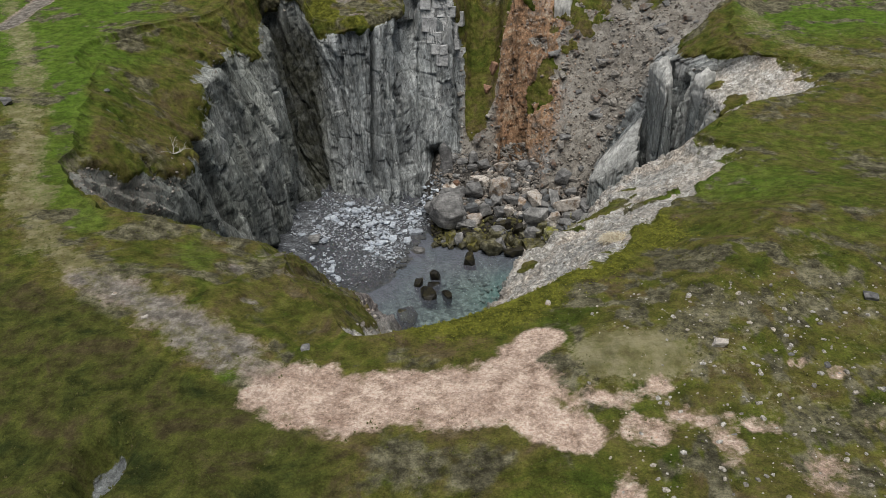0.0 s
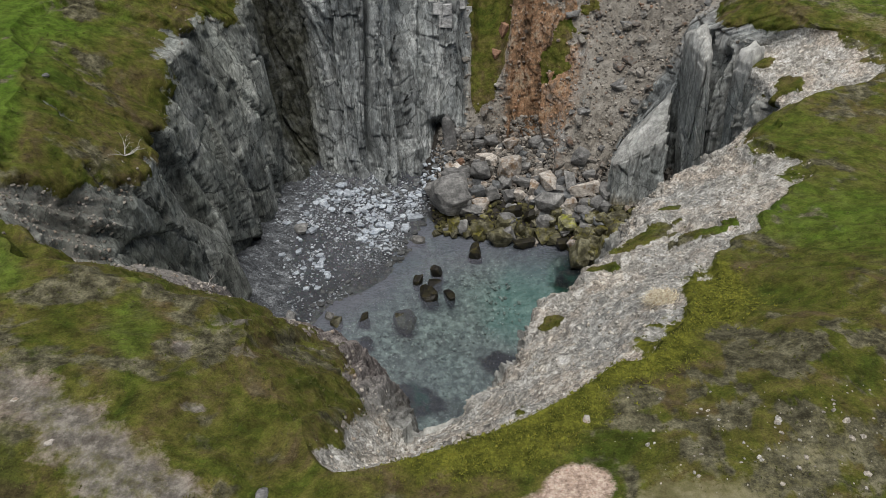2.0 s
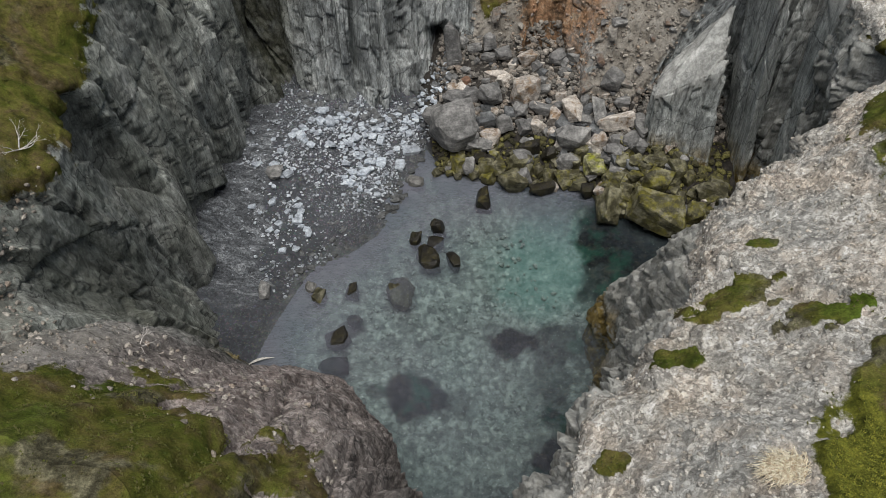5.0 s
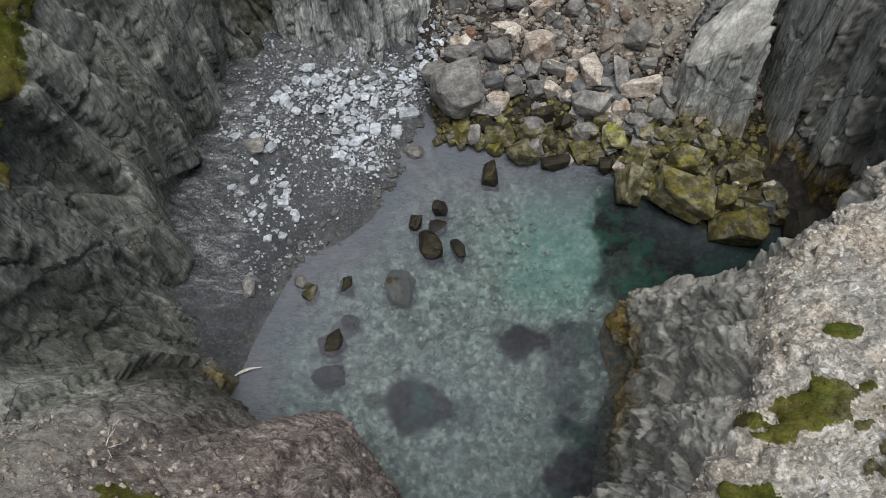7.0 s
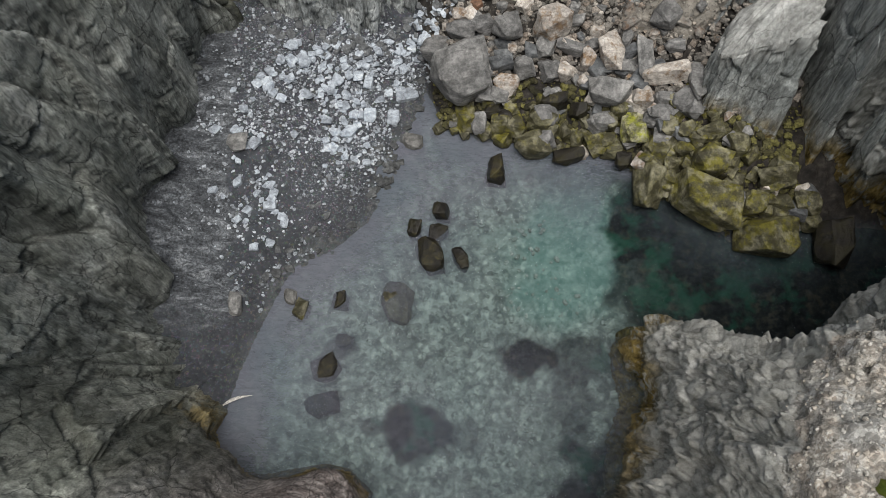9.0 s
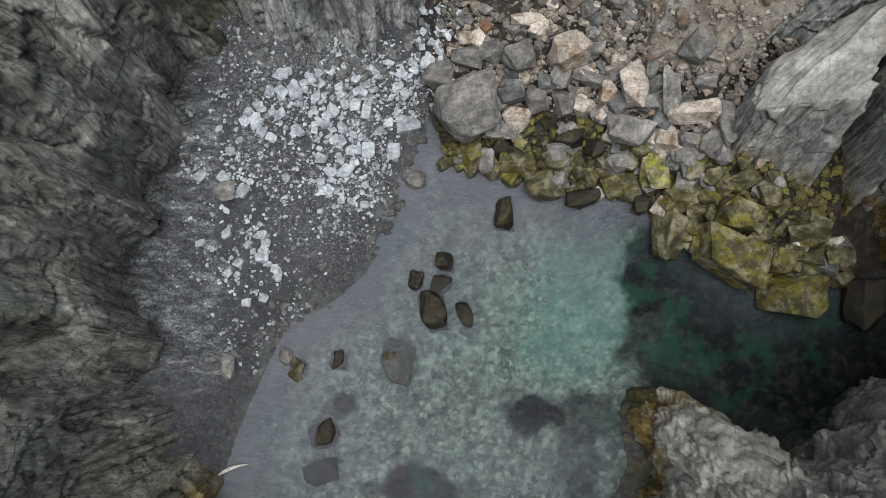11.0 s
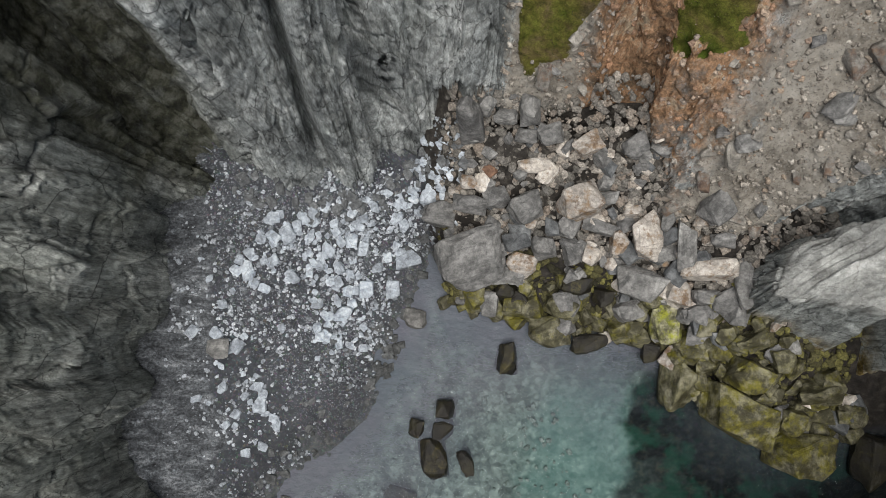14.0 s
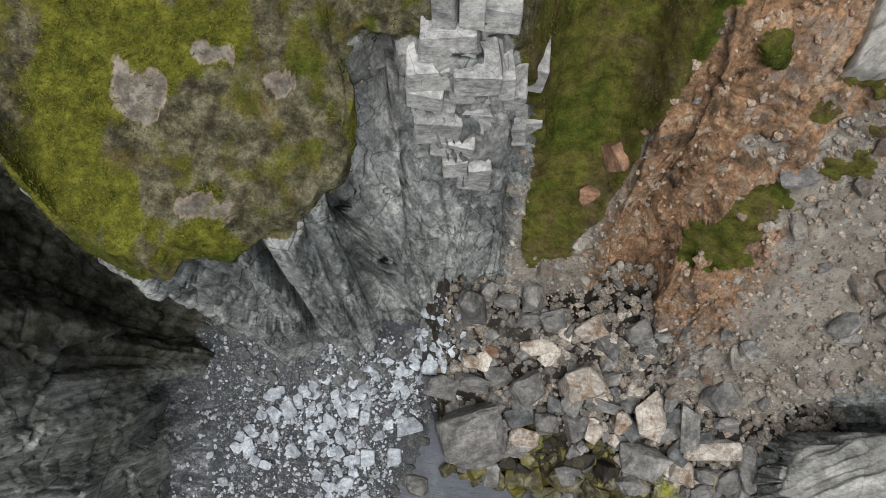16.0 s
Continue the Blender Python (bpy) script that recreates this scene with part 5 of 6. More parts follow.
def build_beach_stones():
    rng = random.Random(9)
    made = 0
    while made < 292:
        if made < 228:
            x, y = rng.uniform(-12.5, 0.2), rng.uniform(3.0, 15.2)
            if abs(-0.83 * (x + 6) + 0.55 * (y - 7)) > 5.2 or float(inland(np.array(x), np.array(y))) < 1.2 + rng.random() * 1.6 or (x < -8 and y > 11.5) or (y < 5 and x > -4.5) or (x > -1.6 and y < 10.6) or (x < -3 and y > 12.4 + 0.3 * (x + 3)) or (x < -8.2 and y < 6.5) or rng.random() < 0.5 * max(0.0, noise.noise(Vector((x * 0.7, y * 0.7, 3))) + 0.25):
                continue
        elif made < 266:
            x, y = rng.gauss(-11.5, 1.2), rng.gauss(-0.3, 1.7)
        else:
            x, y = rng.uniform(-14.5, -6.5), rng.uniform(1.5, 10)
        size = rng.choice((0.24, 0.28, 0.33, 0.38, 0.44, 0.52, 0.64)) * rng.uniform(0.85, 1.15)
        h = size * rng.uniform(0.35, 0.55)
        put_stone("beach_stone", SMALL["bleached_stone"][rng.randrange(8)], x, y, floor_at(x, y) - 0.03, size * rng.uniform(1.0, 1.5), size, h / 0.8, rng.uniform(0, 360), rng.uniform(-8, 8), "bleached blue-white stone lying on dark beach sand", "white beach stones", "stone")
        made += 1
    for x, y, a, b, turn in ((-2.8, 8.3, 1.7, 1.0, 20), (-9.4, 9.1, 1.0, 1.1, 30), (-5.3, 8.7, 0.75, 1.0, 0), (-6.2, 4.9, 1.1, 1.2, -20), (-1.6, 11.9, 1.5, 1.0, 0), (-5.0, 6.4, 1.0, 1.1, 0), (-3.5, 6.5, 1.0, 1.2, 0)):
        put_stone("beach_stone", SMALL["bleached_stone"][rng.randrange(8)], x, y, floor_at(x, y) - 0.05, a, b, 0.6, turn, 4, "large flat bleached slab lying on the beach", "white beach stones", "stone")
    for _ in range(110):
        k = rng.random() * 7.0
        i = int(k)
        (ax, ay), (bx, by) = WATERLINE[3 + i], WATERLINE[4 + i] if 4 + i < len(WATERLINE) else WATERLINE[-1]
        if i > 6 or (i < 2 and rng.random() < 0.5):
            continue
        x, y = ax + (bx - ax) * (k - i) - abs(rng.gauss(0.3, 1.1)), ay + (by - ay) * (k - i) + rng.gauss(0.5, 0.7)
        if x > -1.2:
            continue
        size = rng.uniform(0.2, 0.6)
        put_stone("beach_stone", SMALL["dark_stone"][rng.randrange(8)], x, y, floor_at(x, y) - 0.1, size * 1.3, size, size * 0.6, rng.uniform(0, 360), rng.uniform(-8, 8), "dull grey stone half sunk in wet sand", "grey beach stones", "stone")
    for _ in range(110):
        x = rng.uniform(-12.5, 0.5)
        y = float(np.interp(x, [-12.5, -10.6, -8.4, -6.4, -5, -3.4, 0.5], [12.6, 11.6, 11.0, 11.5, 12.0, 13.2, 14.6])) + rng.gauss(-0.4, 0.5)
        size = rng.uniform(0.2, 0.6)
        put_stone("foot_stone", SMALL["dark_stone"][rng.randrange(8)], x, y, floor_at(x, y) - 0.15, size * 1.3, size, size * 0.9, rng.uniform(0, 360), rng.uniform(-15, 15), "broken dark grey stone lying at the cliff foot", "stones at the cliff foot", "stone")
    for x, y, a, b in ((-2.2, 4.9, 1.5, 1.4), (-11.9, -7.0, 0.9, 1.7), (-8.8, -6.2, 0.9, 1.2), (-12.6, 2.6, 1.4, 1.2)):
        put_stone("beach_stone", BIG["grey_stone"][int(a * 10) % 6], x, y, floor_at(x, y) - 0.15, a, b, 0.8, 5, 4, "rounded grey boulder at the edge of the beach", "grey beach stones", "stone")


build_heap()
build_beach_stones()


def build_slab(name, foot, head, tops, seed, bleach, label):
    """An upright or leaning slab of slate, jointed along its height."""
    foot, head, tops = np.array(foot), np.array(head), np.array(tops)
    n, rows, cap = 240, 90, 40
    t = np.linspace(0, 4, n)
    side = np.floor(t).astype(int) % 4
    f = np.clip((t - np.floor(t)), 0, 1)
    def round_trip(c):
        a, b = c[side], c[(side + 1) % 4]
        return a + (b - a) * (f[:, None] if c.ndim > 1 else f)
    lo, hi, zt = round_trip(foot), round_trip(head), round_trip(tops)
    for _ in range(14):
        lo, hi = (0.25 * np.roll(q, 1, 0) + 0.5 * q + 0.25 * np.roll(q, -1, 0) for q in (lo, hi))
    v = np.linspace(0, 1, rows)[:, None]
    zb = -0.2
    p = np.zeros((rows + cap, n, 3))
    p[:rows, :, :2] = lo[None] * (1 - v[..., None]) + hi[None] * v[..., None]
    p[:rows, :, 2] = zb + (zt[None] - zb) * v
    for i in range(cap):
        k = (i + 1) / cap
        p[rows + i, :, :2] = hi * (1 - k) + head.mean(0) * k
        p[rows + i, :, 2] = zt * (1 - k) + tops.mean() * k + 0.8 * math.sin(min(k * 2.2, 1.57))
    s = np.cumsum(np.r_[0, np.linalg.norm(np.diff(lo, axis=0), axis=1)])[None, :] + np.zeros(p.shape[:2])
    x, y, z = p[..., 0], p[..., 1], p[..., 2]
    middle = np.array([*((foot.mean(0) + head.mean(0)) / 2), 5.0])
    out = p - middle
    out[..., 2] *= 0.2
    out[rows:, :, 2] = 2.0
    out /= np.linalg.norm(out, axis=-1, keepdims=True)
    disp = 0.15 * fbm(x * 0.6, y * 0.6, z * 0.2, 3, 201)
    for width, tall, amp, groove, seed in ((1.1, 9, 0.4, 0.3, seed), (0.5, 3.2, 0.14, 0.1, seed + 1), (0.25, 1.2, 0.05, 0.05, seed + 2)):
        f1, f2, own, gu, gv = cells(s / width, z / tall, seed)
        disp = disp + amp * (own - 0.5) - groove * step(0.07, 0, f2 - f1)
    disp[rows - 4 :] = 0.2 * fbm(x[rows - 4 :] * 0.9, y[rows - 4 :] * 0.9, None, 4, 220)
    beds = 0.72 * y - 0.7 * x + 0.5 * fbm(x * 0.3, y * 0.3, z * 0.3, 4, 203)
    disp = disp + step(0.5, 1.0, np.linspace(0, 1.0 + cap / rows, rows + cap))[:, None] * (0.3 * (beds / 1.3 % 1.0 - 0.5) + 0.14 * (beds / 0.41 % 1.0 - 0.5)) * (0.3 + step(-0.3, 0.4, fbm(x * 0.4, y * 0.4, z * 0.4, 3, 204)))
    layer = 0.34 * (hashed(np.floor(beds / 0.45), np.zeros_like(beds), np.zeros_like(beds), 208) - 0.5) + 0.3 * (hashed(np.floor(beds / 1.5), np.zeros_like(beds), np.zeros_like(beds), 209) - 0.5)
    disp = disp + softened(layer, 1)
    disp[:, -1] = disp[:, 0]
    p = p + out * disp[..., None]
    p[:, -1] = p[:, 0]
    zero = np.zeros(p.shape[:2])
    kinds = {"olive": zero + 0.25, "face": 0.25 + 0.5 * hashed(np.floor(beds / 0.41), zero, zero, 206) + 0.3 * (hashed(np.floor(beds / 1.3), zero, zero, 207) - 0.5), "block": zero + 0.36, "joint": (step(0.12, 0.02, beds / 1.3 % 1.0) * step(-0.2, 0.2, fbm(x * 0.5, y * 0.5, z * 0.5, 3, 205))) * step(0.5, 0.9, np.linspace(0, 1.0 + cap / rows, rows + cap))[:, None], "white": step(0.86, 1.0, np.linspace(0, 1.0 + cap / rows, rows + cap)[:, None] + zero) * bleach, "weed": zero + 1.0, "bleach": step(0.8, 1.0, np.linspace(0, 1.0 + cap / rows, rows + cap)[:, None] + zero) * bleach}
    ob = sheet(name, p, kinds, LAND)
    tagged(ob, label, "rock slab", "slate slabs")


def bits(name, places, sizes, material, seed, label, category, flat=0.6, blades=False):
    """Many small stones, or tufts of blades, joined into one mesh."""
    rng = np.random.RandomState(seed)
    if blades:
        v, faces = [], []
        for i in range(6):
            a = i * 1.05 + rng.rand()
            r, lean = 0.16 + 0.14 * rng.rand(), 0.5 + 0.5 * rng.rand()
            c, s_ = math.cos(a), math.sin(a)
            v += [(c * r - s_ * 0.17, s_ * r + c * 0.17, -0.1), (c * r + s_ * 0.17, s_ * r - c * 0.17, -0.1), (c * (r + lean * 0.5), s_ * (r + lean * 0.5), 0.16 + 0.12 * rng.rand())]
            faces.append((3 * i, 3 * i + 1, 3 * i + 2))
        bases = [np.array(v)]
        tri = np.array(faces)
    else:
        t = (1 + 5 ** 0.5) / 2
        ico = np.array([(-1, t, 0), (1, t, 0), (-1, -t, 0), (1, -t, 0), (0, -1, t), (0, 1, t), (0, -1, -t), (0, 1, -t), (t, 0, -1), (t, 0, 1), (-t, 0, -1), (-t, 0, 1)]) / 1.9 * 0.5
        tri = np.array([(0, 11, 5), (0, 5, 1), (0, 1, 7), (0, 7, 10), (0, 10, 11), (1, 5, 9), (5, 11, 4), (11, 10, 2), (10, 7, 6), (7, 1, 8), (3, 9, 4), (3, 4, 2), (3, 2, 6), (3, 6, 8), (3, 8, 9), (4, 9, 5), (2, 4, 11), (6, 2, 10), (8, 6, 7), (9, 8, 1)])
        bases = []
        for _ in range(10):
            q = ico * (1 + 0.7 * (rng.rand(12, 1) - 0.5))
            q = np.clip(q, -0.36, 0.36) * (1.3, 0.95, flat * 1.3)
            bases.append(q)
    count = len(places)
    turn = rng.rand(count) * 6.283
    base = np.stack(bases)[rng.randint(len(bases), size=count)]
    c, s_ = np.cos(turn)[:, None], np.sin(turn)[:, None]
    lean = (rng.rand(count, 2) - 0.5)[:, None, :] * 0.5
    co = np.stack([base[..., 0] * c - base[..., 1] * s_, base[..., 0] * s_ + base[..., 1] * c, base[..., 2] + (base[..., :2] * lean).sum(-1)], -1)
    co = co * np.asarray(sizes)[:, None, None] + np.asarray(places)[:, None, :]
    m = base.shape[1]
    f = (tri[None] + (np.arange(count) * m)[:, None, None]).reshape(-1, 3)
    me = bpy.data.meshes.new(name)
    me.vertices.add(count * m)
    me.vertices.foreach_set("co", co.reshape(-1).astype(np.float32))
    me.loops.add(f.size)
    me.loops.foreach_set("vertex_index", f.reshape(-1).astype(np.int32))
    me.polygons.add(len(f))
    me.polygons.foreach_set("loop_start", np.arange(0, f.size, 3, dtype=np.int32))
    me.polygons.foreach_set("use_smooth", np.zeros(len(f), dtype=bool))
    me.update(calc_edges=True)
    me.materials.append(material)
    return tagged(new(name, me), label, category, kind="stuff")


def picked(p, weight, count, rng):
    """Random places on a land grid, by weight and by the area of its cells."""
    cell = np.linalg.norm(np.cross(np.gradient(p, axis=0), np.gradient(p, axis=1)), axis=-1)
    w = (weight * cell).reshape(-1)
    idx = rng.choice(w.size, size=count, p=w / w.sum())
    i, j = np.unravel_index(idx, weight.shape)
    i2, j2 = np.clip(i + rng.randint(-1, 2, count), 0, p.shape[0] - 1), np.clip(j + rng.randint(-1, 2, count), 0, p.shape[1] - 1)
    t = rng.rand(count, 1) * 0.5
    return p[i, j] * (1 - t) + p[i2, j2] * t


def build_scatter():
    rng = np.random.RandomState(77)
    p, v, kinds = LAND_PLACES, LAND_V, LAND_KINDS
    firm = (1 - kinds["turf"])
    w = kinds["scree"] * firm * (v > 0) * (p[..., 1] > 8)
    bits("scree_rubble", picked(p, w, 6000, rng), 0.05 + 0.4 * rng.rand(6000) ** 5, SCREE_BITS, 1, "loose grey-brown broken stone covering the scree slope", "rubble")
    w = kinds["pale"] * firm * (v > 2.6)
    bits("ledge_gravel", picked(p, w, 15000, rng), 0.03 + 0.2 * rng.rand(15000) ** 6, PALE_BITS, 2, "pale broken gravel strewn over the crumbling ledge", "gravel")
    w = kinds["iron"] * firm * (v > 0.3) * (v < 3.6)
    bits("iron_rubble", picked(p, w, 1000, rng), 0.08 + 0.4 * rng.rand(1000) ** 3, RUST_BITS, 22, "orange and brown broken stone on the iron-stained rib", "rubble")
    w = kinds["olive"] * firm * (v > 3.0) * (v < 3.95) * (1 - kinds["pale"])
    bits("scar_rubble", picked(p, w, 1800, rng), 0.08 + 0.25 * rng.rand(1800) ** 3, SCREE_BITS, 3, "grey soil crumbs and stones on the eroded scars", "rubble")
    x, y = rng.uniform(-17, 0, 30000), rng.uniform(-8, 16, 30000)
    d = inland(x, y)
    keep = (d > 0.5 + 0.5 * fbm(x * 0.5, y * 0.5, None, 3, 33)) & (np.hypot((x + 7.3) / 2.5, (y + 1.2) / 1.9) > 1 + 0.3 * fbm(x * 0.7, y * 0.7, None, 3, 34)) & (rng.rand(30000) < 0.08 + 0.45 * step(-13.5, -11, x) * step(-0.1, 0.3, fbm(x * 0.4, y * 0.4, None, 4, 31) + 0.25 * step(3, 8, y)))
    x, y = x[keep], y[keep]
    bits("beach_pebbles", np.stack([x, y, shore_height(x, y) + 0.02], 1), 0.06 + 0.3 * rng.rand(len(x)) ** 3.5, BEACH_BITS, 4, "small grey and white pebbles spread on the beach", "pebbles")
    x, y = rng.uniform(-9, 12, 2600), rng.uniform(-22, 1, 2600)
    z = shore_height(x, y)
    keep = (z < -0.7) & (rng.rand(2600) < 0.5) & (np.hypot((x - 2) / 7, (y + 8) / 8) + 0.4 * fbm(x * 0.3, y * 0.3, None, 3, 44) < 1)
    x2, y2 = rng.uniform(-15.5, -1, 4600), rng.uniform(-3, 13.5, 4600)
    keep2 = (rng.rand(4600) < 0.22 + 0.6 * (np.abs(-0.83 * (x2 + 6) + 0.55 * (y2 - 7)) < 4.4 + 2.5 * fbm(x2 * 0.5, y2 * 0.5, None, 3, 35)) * (y2 > 2.5)) & (inland(x2, y2) > 1.2)
    x2, y2 = x2[keep2], y2[keep2]
    bits("beach_chips", np.stack([x2, y2, shore_height(x2, y2) + 0.04], 1), 0.07 + 0.24 * rng.rand(len(x2)) ** 1.6, WHITE_BITS, 14, "small bleached stones between the larger ones", "stones", flat=0.4)
    for cx, cy, rr in ((-0.8, -13.6, 2.0), (5.6, -8.4, 2.0), (8.8, -8.2, 2.2), (2.5, -13.2, 1.3), (8, -10.6, 1.8), (-3.4, -13.4, 0.8)):
        keep &= np.hypot(x - cx, y - cy) > rr
    bits("seabed_stones", np.stack([x, y, z - 0.05], 1)[keep], (0.12 + 0.36 * rng.rand(2600) ** 2)[keep], BED_BITS, 5, "pale rounded stones on the sea bed", "stones")
    x, y = rng.uniform(-1, 22, 9000), rng.uniform(-1, 18, 9000)
    z = shore_height(x, y)
    keep = (z > 0.15) & (z < 8.2)
    low = (z < 1.9) | ((x > 15) & (z < 3.4))
    size = 0.12 + 0.6 * rng.rand(9000) ** 2.2
    bits("heap_rubble", np.stack([x, y, z + 0.05], 1)[keep & ~low], size[keep & ~low], HEAP_BITS, 6, "small broken stone filling the gaps between fallen blocks", "rubble")
    bits("weedy_rubble", np.stack([x, y, z + 0.02], 1)[keep & low], size[keep & low], WEED_BITS, 16, "dark wet stones with olive weed between the shore boulders", "rubble")
    g, gk = GROUND["p"], GROUND["kinds"]
    close = (GROUND["away"] < 26) * (1 - gk["bare"]) * (1 - gk["worn"])
    view = close * (g[..., 1] < 26) * (np.abs(g[..., 0]) < 40) * (g[..., 1] > -52)
    n = 16000
    bits("grass_tufts", picked(g, view * (1 - gk["gold"]) * (1 - gk["lush"]), n, rng), 0.07 + 0.16 * rng.rand(n) ** 2, GRASS_BITS, 7, "coarse tufts of green and brown coastal grass", "grass", blades=True)
    n = 9000
    bits("slope_tufts", picked(p, kinds["turf"] * (v < 4), n, rng), 0.08 + 0.18 * rng.rand(n) ** 2, GRASS_BITS, 8, "grass tufts hanging on the cliff slopes", "grass", blades=True)
    n = 7000
    bits("gorse_sprigs", picked(g, view * gk["gold"], n, rng), 0.08 + 0.16 * rng.rand(n) ** 2, GOLD_BITS, 9, "low yellow-green gorse along the cliff rim", "gorse", blades=True)
    n = 1500
    field = close * step(9, 12, g[..., 0]) * step(-36, -39, g[..., 1]) * (g[..., 1] > -52)
    bits("field_stones", picked(g, field, n, rng), 0.05 + 0.22 * rng.rand(n) ** 4, PALE_BITS, 10, "small pale stones lying in the heath", "stones")


def land_at(x, y):
    """The height of the land's upper surface at a place."""
    best, z = 1e9, 25.0
    for p in (GROUND["p"], LAND_PLACES[-150:]):
        d = np.hypot(p[..., 0] - x, p[..., 1] - y)
        k = np.unravel_index(np.argmin(d), d.shape)
        if d[k] < best:
            best, z = d[k], float(p[k][2])
    return z


def build_upper_things():
    rng = random.Random(21)
    for n, (x, y, a) in enumerate(((14.6, -42.2, 0.85), (21.4, -38.8, 0.9), (-1.5, -41.6, 0.75), (-8.5, -40.4, 0.45), (-27.9, -15.9, 1.5), (-23.1, -11.1, 0.6), (8.4, -38.2, 0.5), (18.2, -43.2, 0.5), (17.1, -42.6, 0.4), (-10.6, -38.6, 0.4), (14, -46.8, 0.35), (19.6, -44.6, 0.4))):
        put_stone("field_rock", BIG["grey_stone" if n % 3 else "pale_stone"][rng.randrange(6)], x, y, land_at(x, y) - 0.1, a * 0.75, a * 0.62, a * 0.42, rng.uniform(0, 360), rng.uniform(-8, 8), "pale lichened rock lying in rough grass", "rocks in the grass", "rock")
    for x, y, z, a in ((5.9, 22.2, 13.9, 1.8), (5.0, 20.7, 12.0, 1.15), (6.3, 20.2, 11.4, 0.9)):
        put_stone("gully_boulder", BIG["rusty_stone"][int(a * 10) % 6], x, y, z - 0.3 * a, a, a * 0.9, a, 30, 10, "rounded orange boulder resting in the gully", "gully boulders", "boulder")
    # larger blocks on the scree
    grid = np.random.RandomState(5)
    w = LAND_KINDS["scree"] * (1 - LAND_KINDS["turf"]) * (LAND_V > 0.1) * (LAND_V < 3.6) * (LAND_PLACES[..., 1] > 9)
    for n, (x, y, z) in enumerate(picked(LAND_PLACES, w, 110, grid)):
        a = 0.45 + 1.0 * rng.random() ** 2
        kind = rng.choice(("grey_stone", "scree_stone", "scree_stone", "scree_stone"))
        put_stone("scree_block", SMALL[kind][rng.randrange(8)], x, y, z - 0.2 * a, a * rng.uniform(1, 1.7), a * 0.8, a * 0.7, rng.uniform(0, 360), rng.uniform(-25, 25), "angular broken block resting on the scree slope", "scree blocks", "stone")
    dead_bush(-17.1, -15.5, 1.3, 3)
    dead_bush(-10.6, -22.9, 0.8, 4)


def part(name, bm, material, parent, label=""):
    """One mesh under a thing."""
    me = bpy.data.meshes.new(name)
    bm.to_mesh(me)
    bm.free()
    me.materials.append(material)
    ob = new(name, me)
    ob.parent = parent
    return tagged(ob, label) if label else ob


def dead_bush(x, y, size, seed):
    """A bleached leafless shrub: stems that fork and curve to thin tips."""
    rng = random.Random(seed)
    ob = new("dead_shrub")
    ob.matrix_world = pose(x, y, land_at(x, y))

    def limb(bm, at, way, length, thick, depth, twigs):
        steps, ring = 5, None
        pos = Vector(at)
        for i in range(steps + 1):
            r = thick * (1 - 0.75 * i / steps)
            side = way.cross(Vector((0.3, 0.2, 1))).normalized()
            up = way.cross(side).normalized()
            now = [bm.verts.new(pos + r * (math.cos(a) * side + math.sin(a) * up)) for a in (0.3, 1.9, 3.4, 5.0)]
            if ring:
                for q in range(4):
                    bm.faces.new((ring[q], ring[(q + 1) % 4], now[(q + 1) % 4], now[q]))
            ring = now
            if depth and i in (2, 3, 4) and twigs is not None:
                turned = (way + Vector((rng.uniform(-1, 1), rng.uniform(-1, 1), rng.uniform(-0.3, 0.6)))).normalized()
                limb(twigs, pos, turned, length * rng.uniform(0.45, 0.7), r * 0.7, depth - 1, twigs)
            way = (way + Vector((rng.uniform(-0.25, 0.25), rng.uniform(-0.25, 0.25), rng.uniform(-0.2, 0.15)))).normalized()
            pos = pos + way * length / steps

    for i in range(6):
        a = i * 1.05 + rng.random()
        bm, twigs = bmesh.new(), bmesh.new()
        limb(bm, Vector((0, 0, -0.1)), Vector((math.cos(a), math.sin(a), rng.uniform(0.25, 0.8))).normalized(), size * rng.uniform(0.7, 1.1), 0.035 * size, 2, twigs)
        stem = part("stem", bm, WHITE_WOOD, ob)
        part("twig", twigs, WHITE_WOOD, stem, "thin forked bleached twigs")
    tagged(ob, "bleached leafless shrub clinging to a grassy shelf", "shrub", "dead shrubs")


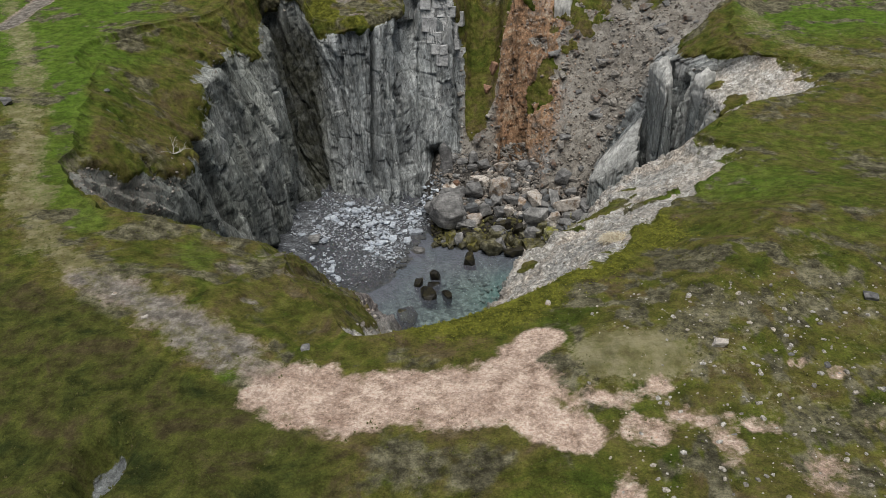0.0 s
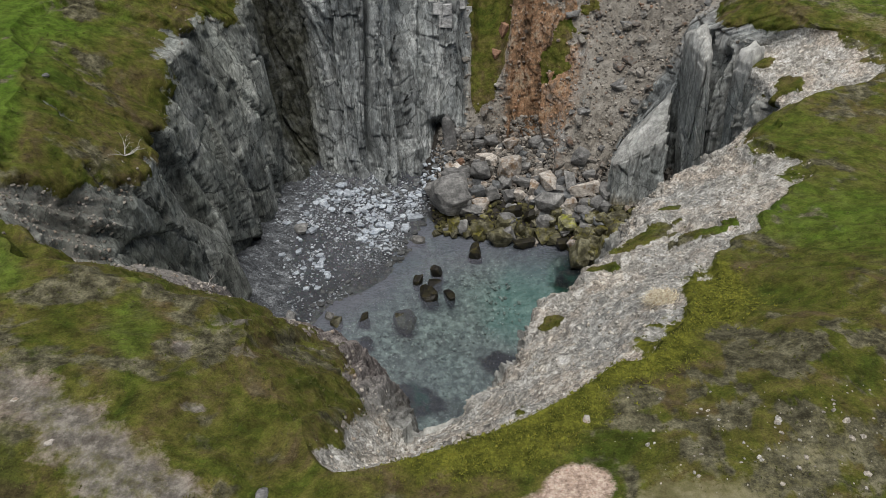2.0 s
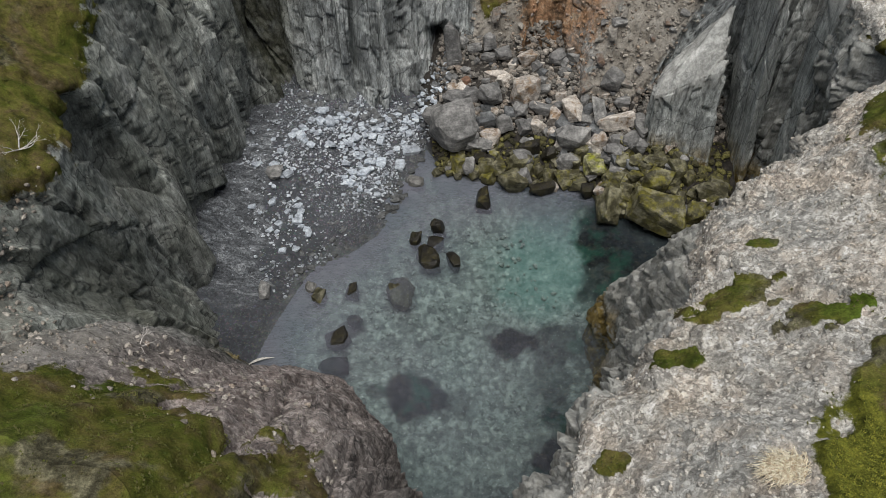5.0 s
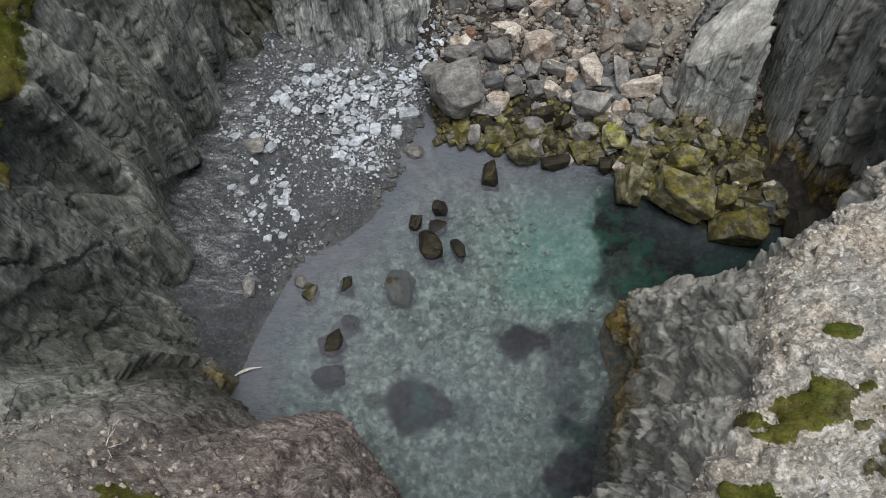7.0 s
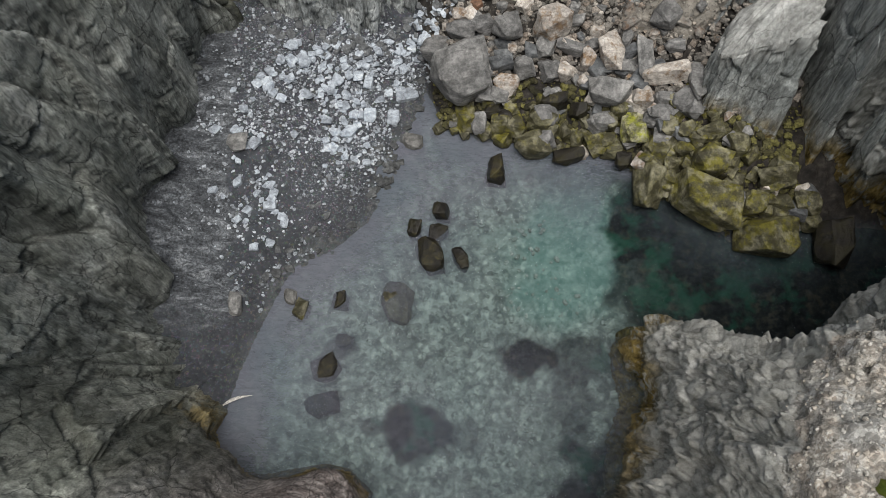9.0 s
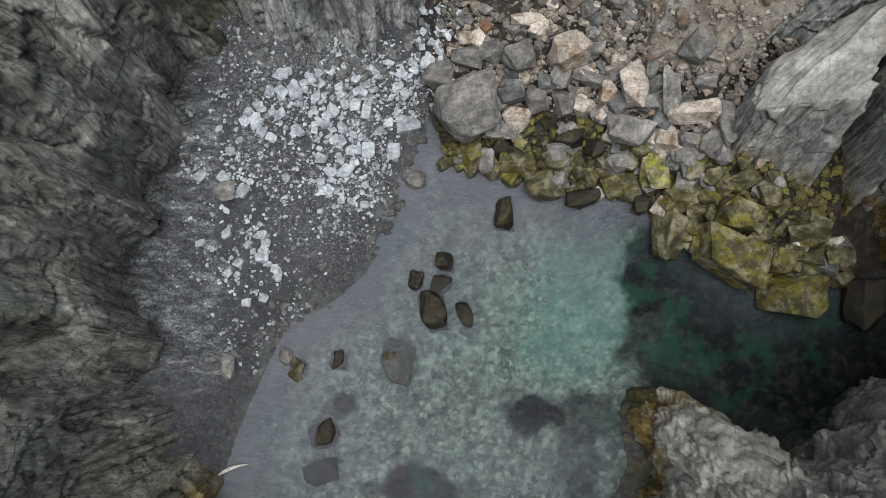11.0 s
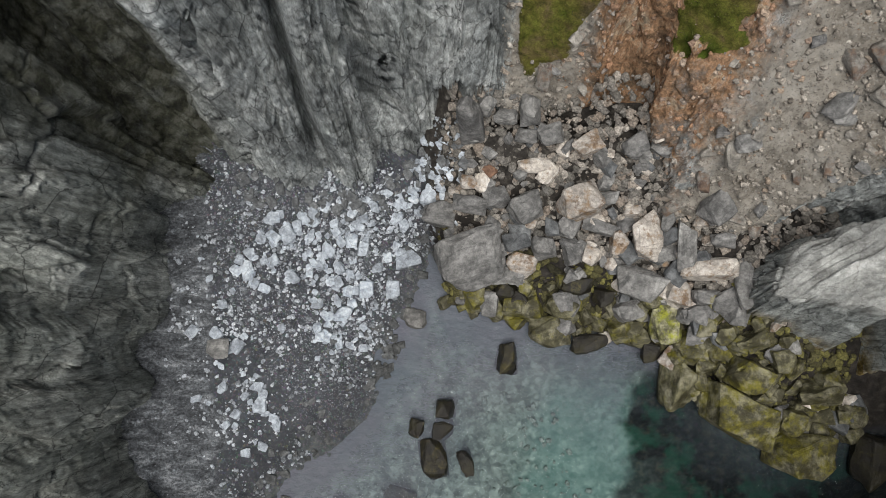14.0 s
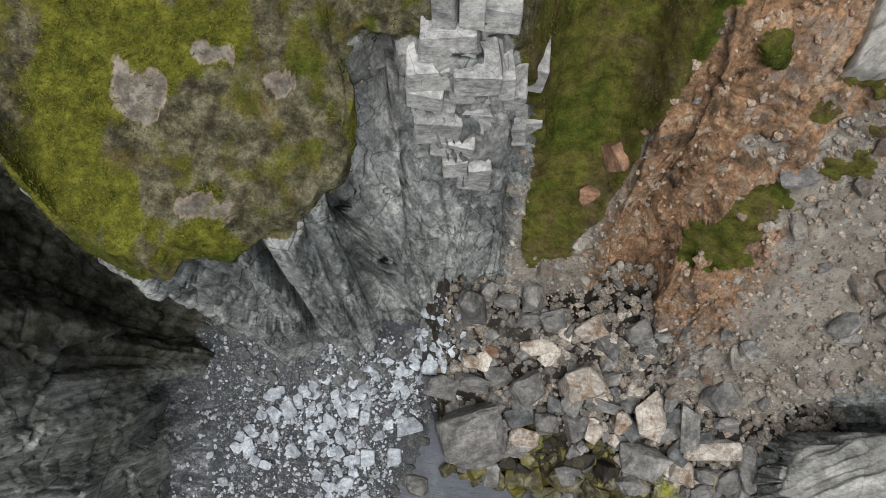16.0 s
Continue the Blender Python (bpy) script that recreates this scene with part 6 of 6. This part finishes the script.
def build_stack():
    """Squared pale blocks in courses on the prow of the north cliff, pieces of the cliff."""
    rng = random.Random(31)
    cliff = bpy.data.objects["cliff_north"]
    face = LAND_PLACES[(LAND_PLACES[..., 1] > 17) & (LAND_PLACES[..., 1] < 26) & (LAND_PLACES[..., 0] > -4) & (LAND_PLACES[..., 0] < 3.4) & (LAND_V < 3.9) & (LAND_V > 0)]
    meshes = []
    for n in range(8):
        bm = bmesh.new()
        bmesh.ops.create_cube(bm, size=1.0)
        for w in bm.verts:
            w.co += Vector((rng.uniform(-0.07, 0.07), rng.uniform(-0.06, 0.06), rng.uniform(-0.09, 0.09)))
        bmesh.ops.bevel(bm, geom=list(bm.edges), offset=0.035, segments=1, affect="EDGES", clamp_overlap=True)
        me = bpy.data.meshes.new("block")
        bm.to_mesh(me)
        bm.free()
        me.materials.append(BLOCK)
        meshes.append(me)
    z = 15.0
    while z < 24.0:
        tall = rng.uniform(0.75, 1.5)
        west = float(np.interp(z, [13.5, 16, 19, 21.5, 24], [0.0, -1.4, -2.5, -2.3, -1.5]))
        east = float(np.interp(z, [13.5, 16, 19, 21.5, 24], [1.5, 1.4, 1.0, 0.5, -0.5]))
        x = west + rng.uniform(-0.2, 0.2)
        while x < east:
            wide = rng.uniform(0.7, 1.9)
            near = np.hypot(face[:, 0] - x - wide / 2, face[:, 2] - z - tall / 2)
            front = float(face[np.argsort(near)[:12], 1].mean()) + rng.uniform(-0.2, 0.2)
            high = tall * rng.uniform(0.85, 1.1)
            ob = new("block", meshes[rng.randrange(8)])
            ob.matrix_world = pose(x + wide / 2, front + 0.6, z + tall / 2, rng.uniform(-24, -12), rng.uniform(-5, 5), rng.uniform(-9, 9)) @ Matrix.Diagonal((wide * 0.98, 1.5, high * 1.12, 1))
            ob.parent = cliff
            x += wide
        z += tall


def straw_tussock(x, y, size, seed):
    """A clump of long bleached grass hanging over the turf's edge."""
    rng = random.Random(seed)
    bm = bmesh.new()
    for _ in range(900):
        a, r = rng.uniform(0, 6.283), size * rng.random() ** 0.6 * 0.5
        root = Vector((math.cos(a) * r, math.sin(a) * r * 0.7, -0.1 + 0.25 * (1 - r / size)))
        way = Vector((rng.gauss(-0.5, 0.5), rng.gauss(-0.1, 0.5), rng.uniform(0.1, 0.6))).normalized()
        side = way.cross(Vector((0, 0, 1))).normalized() * 0.013 * size
        long = size * rng.uniform(0.15, 0.4)
        mid = root + way * long * 0.6
        tip = mid + (way + Vector((-0.4, rng.uniform(-0.3, 0.3), -1.0))) * long * 0.6
        q = [bm.verts.new(c) for c in (root - side, root + side, mid + side * 0.7, mid - side * 0.7, tip)]
        bm.faces.new(q[:4])
        bm.faces.new((q[3], q[2], q[4]))
    me = bpy.data.meshes.new("straw_tussock")
    bm.to_mesh(me)
    bm.free()
    me.materials.append(STRAW)
    ob = new("straw_tussock", me)
    ob.matrix_world = pose(x, y, land_at(x, y))
    tagged(ob, "bleached straw-coloured grass clump at the ledge's turf edge", "grass clump")


def driftwood(x, y, long, turn):
    bm = bmesh.new()
    ring = None
    for i in range(7):
        t = i / 6
        r = 0.13 * math.sin(0.35 + 2.6 * t) * (1 - 0.55 * t)
        now = [bm.verts.new((long * (t - 0.5), r * math.cos(a) + 0.12 * math.sin(3 * t), r * 0.6 * math.sin(a) + 0.1 + 0.06 * math.sin(5 * t))) for a in (0.2, 1.2, 2.3, 3.3, 4.4, 5.4)]
        if ring:
            for q in range(6):
                bm.faces.new((ring[q], ring[(q + 1) % 6], now[(q + 1) % 6], now[q]))
        else:
            bm.faces.new(now[::-1])
        ring = now
    bm.faces.new(ring)
    me = bpy.data.meshes.new("driftwood")
    bm.to_mesh(me)
    bm.free()
    me.materials.append(WHITE_WOOD)
    ob = new("driftwood", me)
    ob.matrix_world = pose(x, y, max(floor_at(x, y), 0.02) + 0.05, 0, 0, turn)
    tagged(ob, "bleached white driftwood washed up at the cliff foot", "driftwood")


build_stack()
straw_tussock(12.5, -30.0, 1.3, 12)
driftwood(-10.9, -12.6, 1.7, 22)
build_slab("leaning_slab", [(15.6, 5.2), (20.0, 4.0), (21.4, 10.2), (16.0, 9.0)], [(15.9, 7.2), (20.2, 6.6), (21.2, 11.6), (16.6, 9.5)], [7.2, 10.0, 12.4, 7.6], 210, 0.25, "huge grey slate slab leaning against the stacks above weedy boulders")
build_slab("rock_pillar", [(22.0, 8.4), (22.5, 3.6), (23.4, 4.2), (23.8, 9.4)], [(21.0, 10.0), (21.8, 5.2), (22.6, 5.6), (23.0, 10.5)], [18.2, 18.0, 18.4, 19.0], 220, 0.4, "tall dark grey slate stack split by upright joints")
build_slab("rock_pillar", [(24.4, 2.8), (25.1, 1.0), (26.3, 1.8), (26.0, 4.2)], [(23.8, 4.0), (24.6, 2.2), (25.6, 2.8), (25.6, 5.0)], [18.3, 19.0, 19.6, 19.2], 230, 0.5, "narrow upright slate stack beside a dark cleft")
build_slab("rock_outcrop", [(12.2, 22.8), (14.6, 22.6), (15.6, 26), (12.6, 26)], [(12.6, 24.2), (14.4, 24), (15, 26.4), (12.8, 26.6)], [20.4, 20.0, 22.0, 22.4], 240, 0.8, "pale weathered rock outcrop standing above the scree")
build_slab("rock_outcrop", [(16.2, 24.4), (18.4, 24.4), (19.4, 27.4), (16.6, 27.8)], [(16.6, 25.8), (18, 25.6), (18.8, 28), (16.8, 28.4)], [21.2, 21.6, 23, 23], 250, 0.7, "grey-pink rock outcrop at the head of the scree")
build_scatter()
build_upper_things()
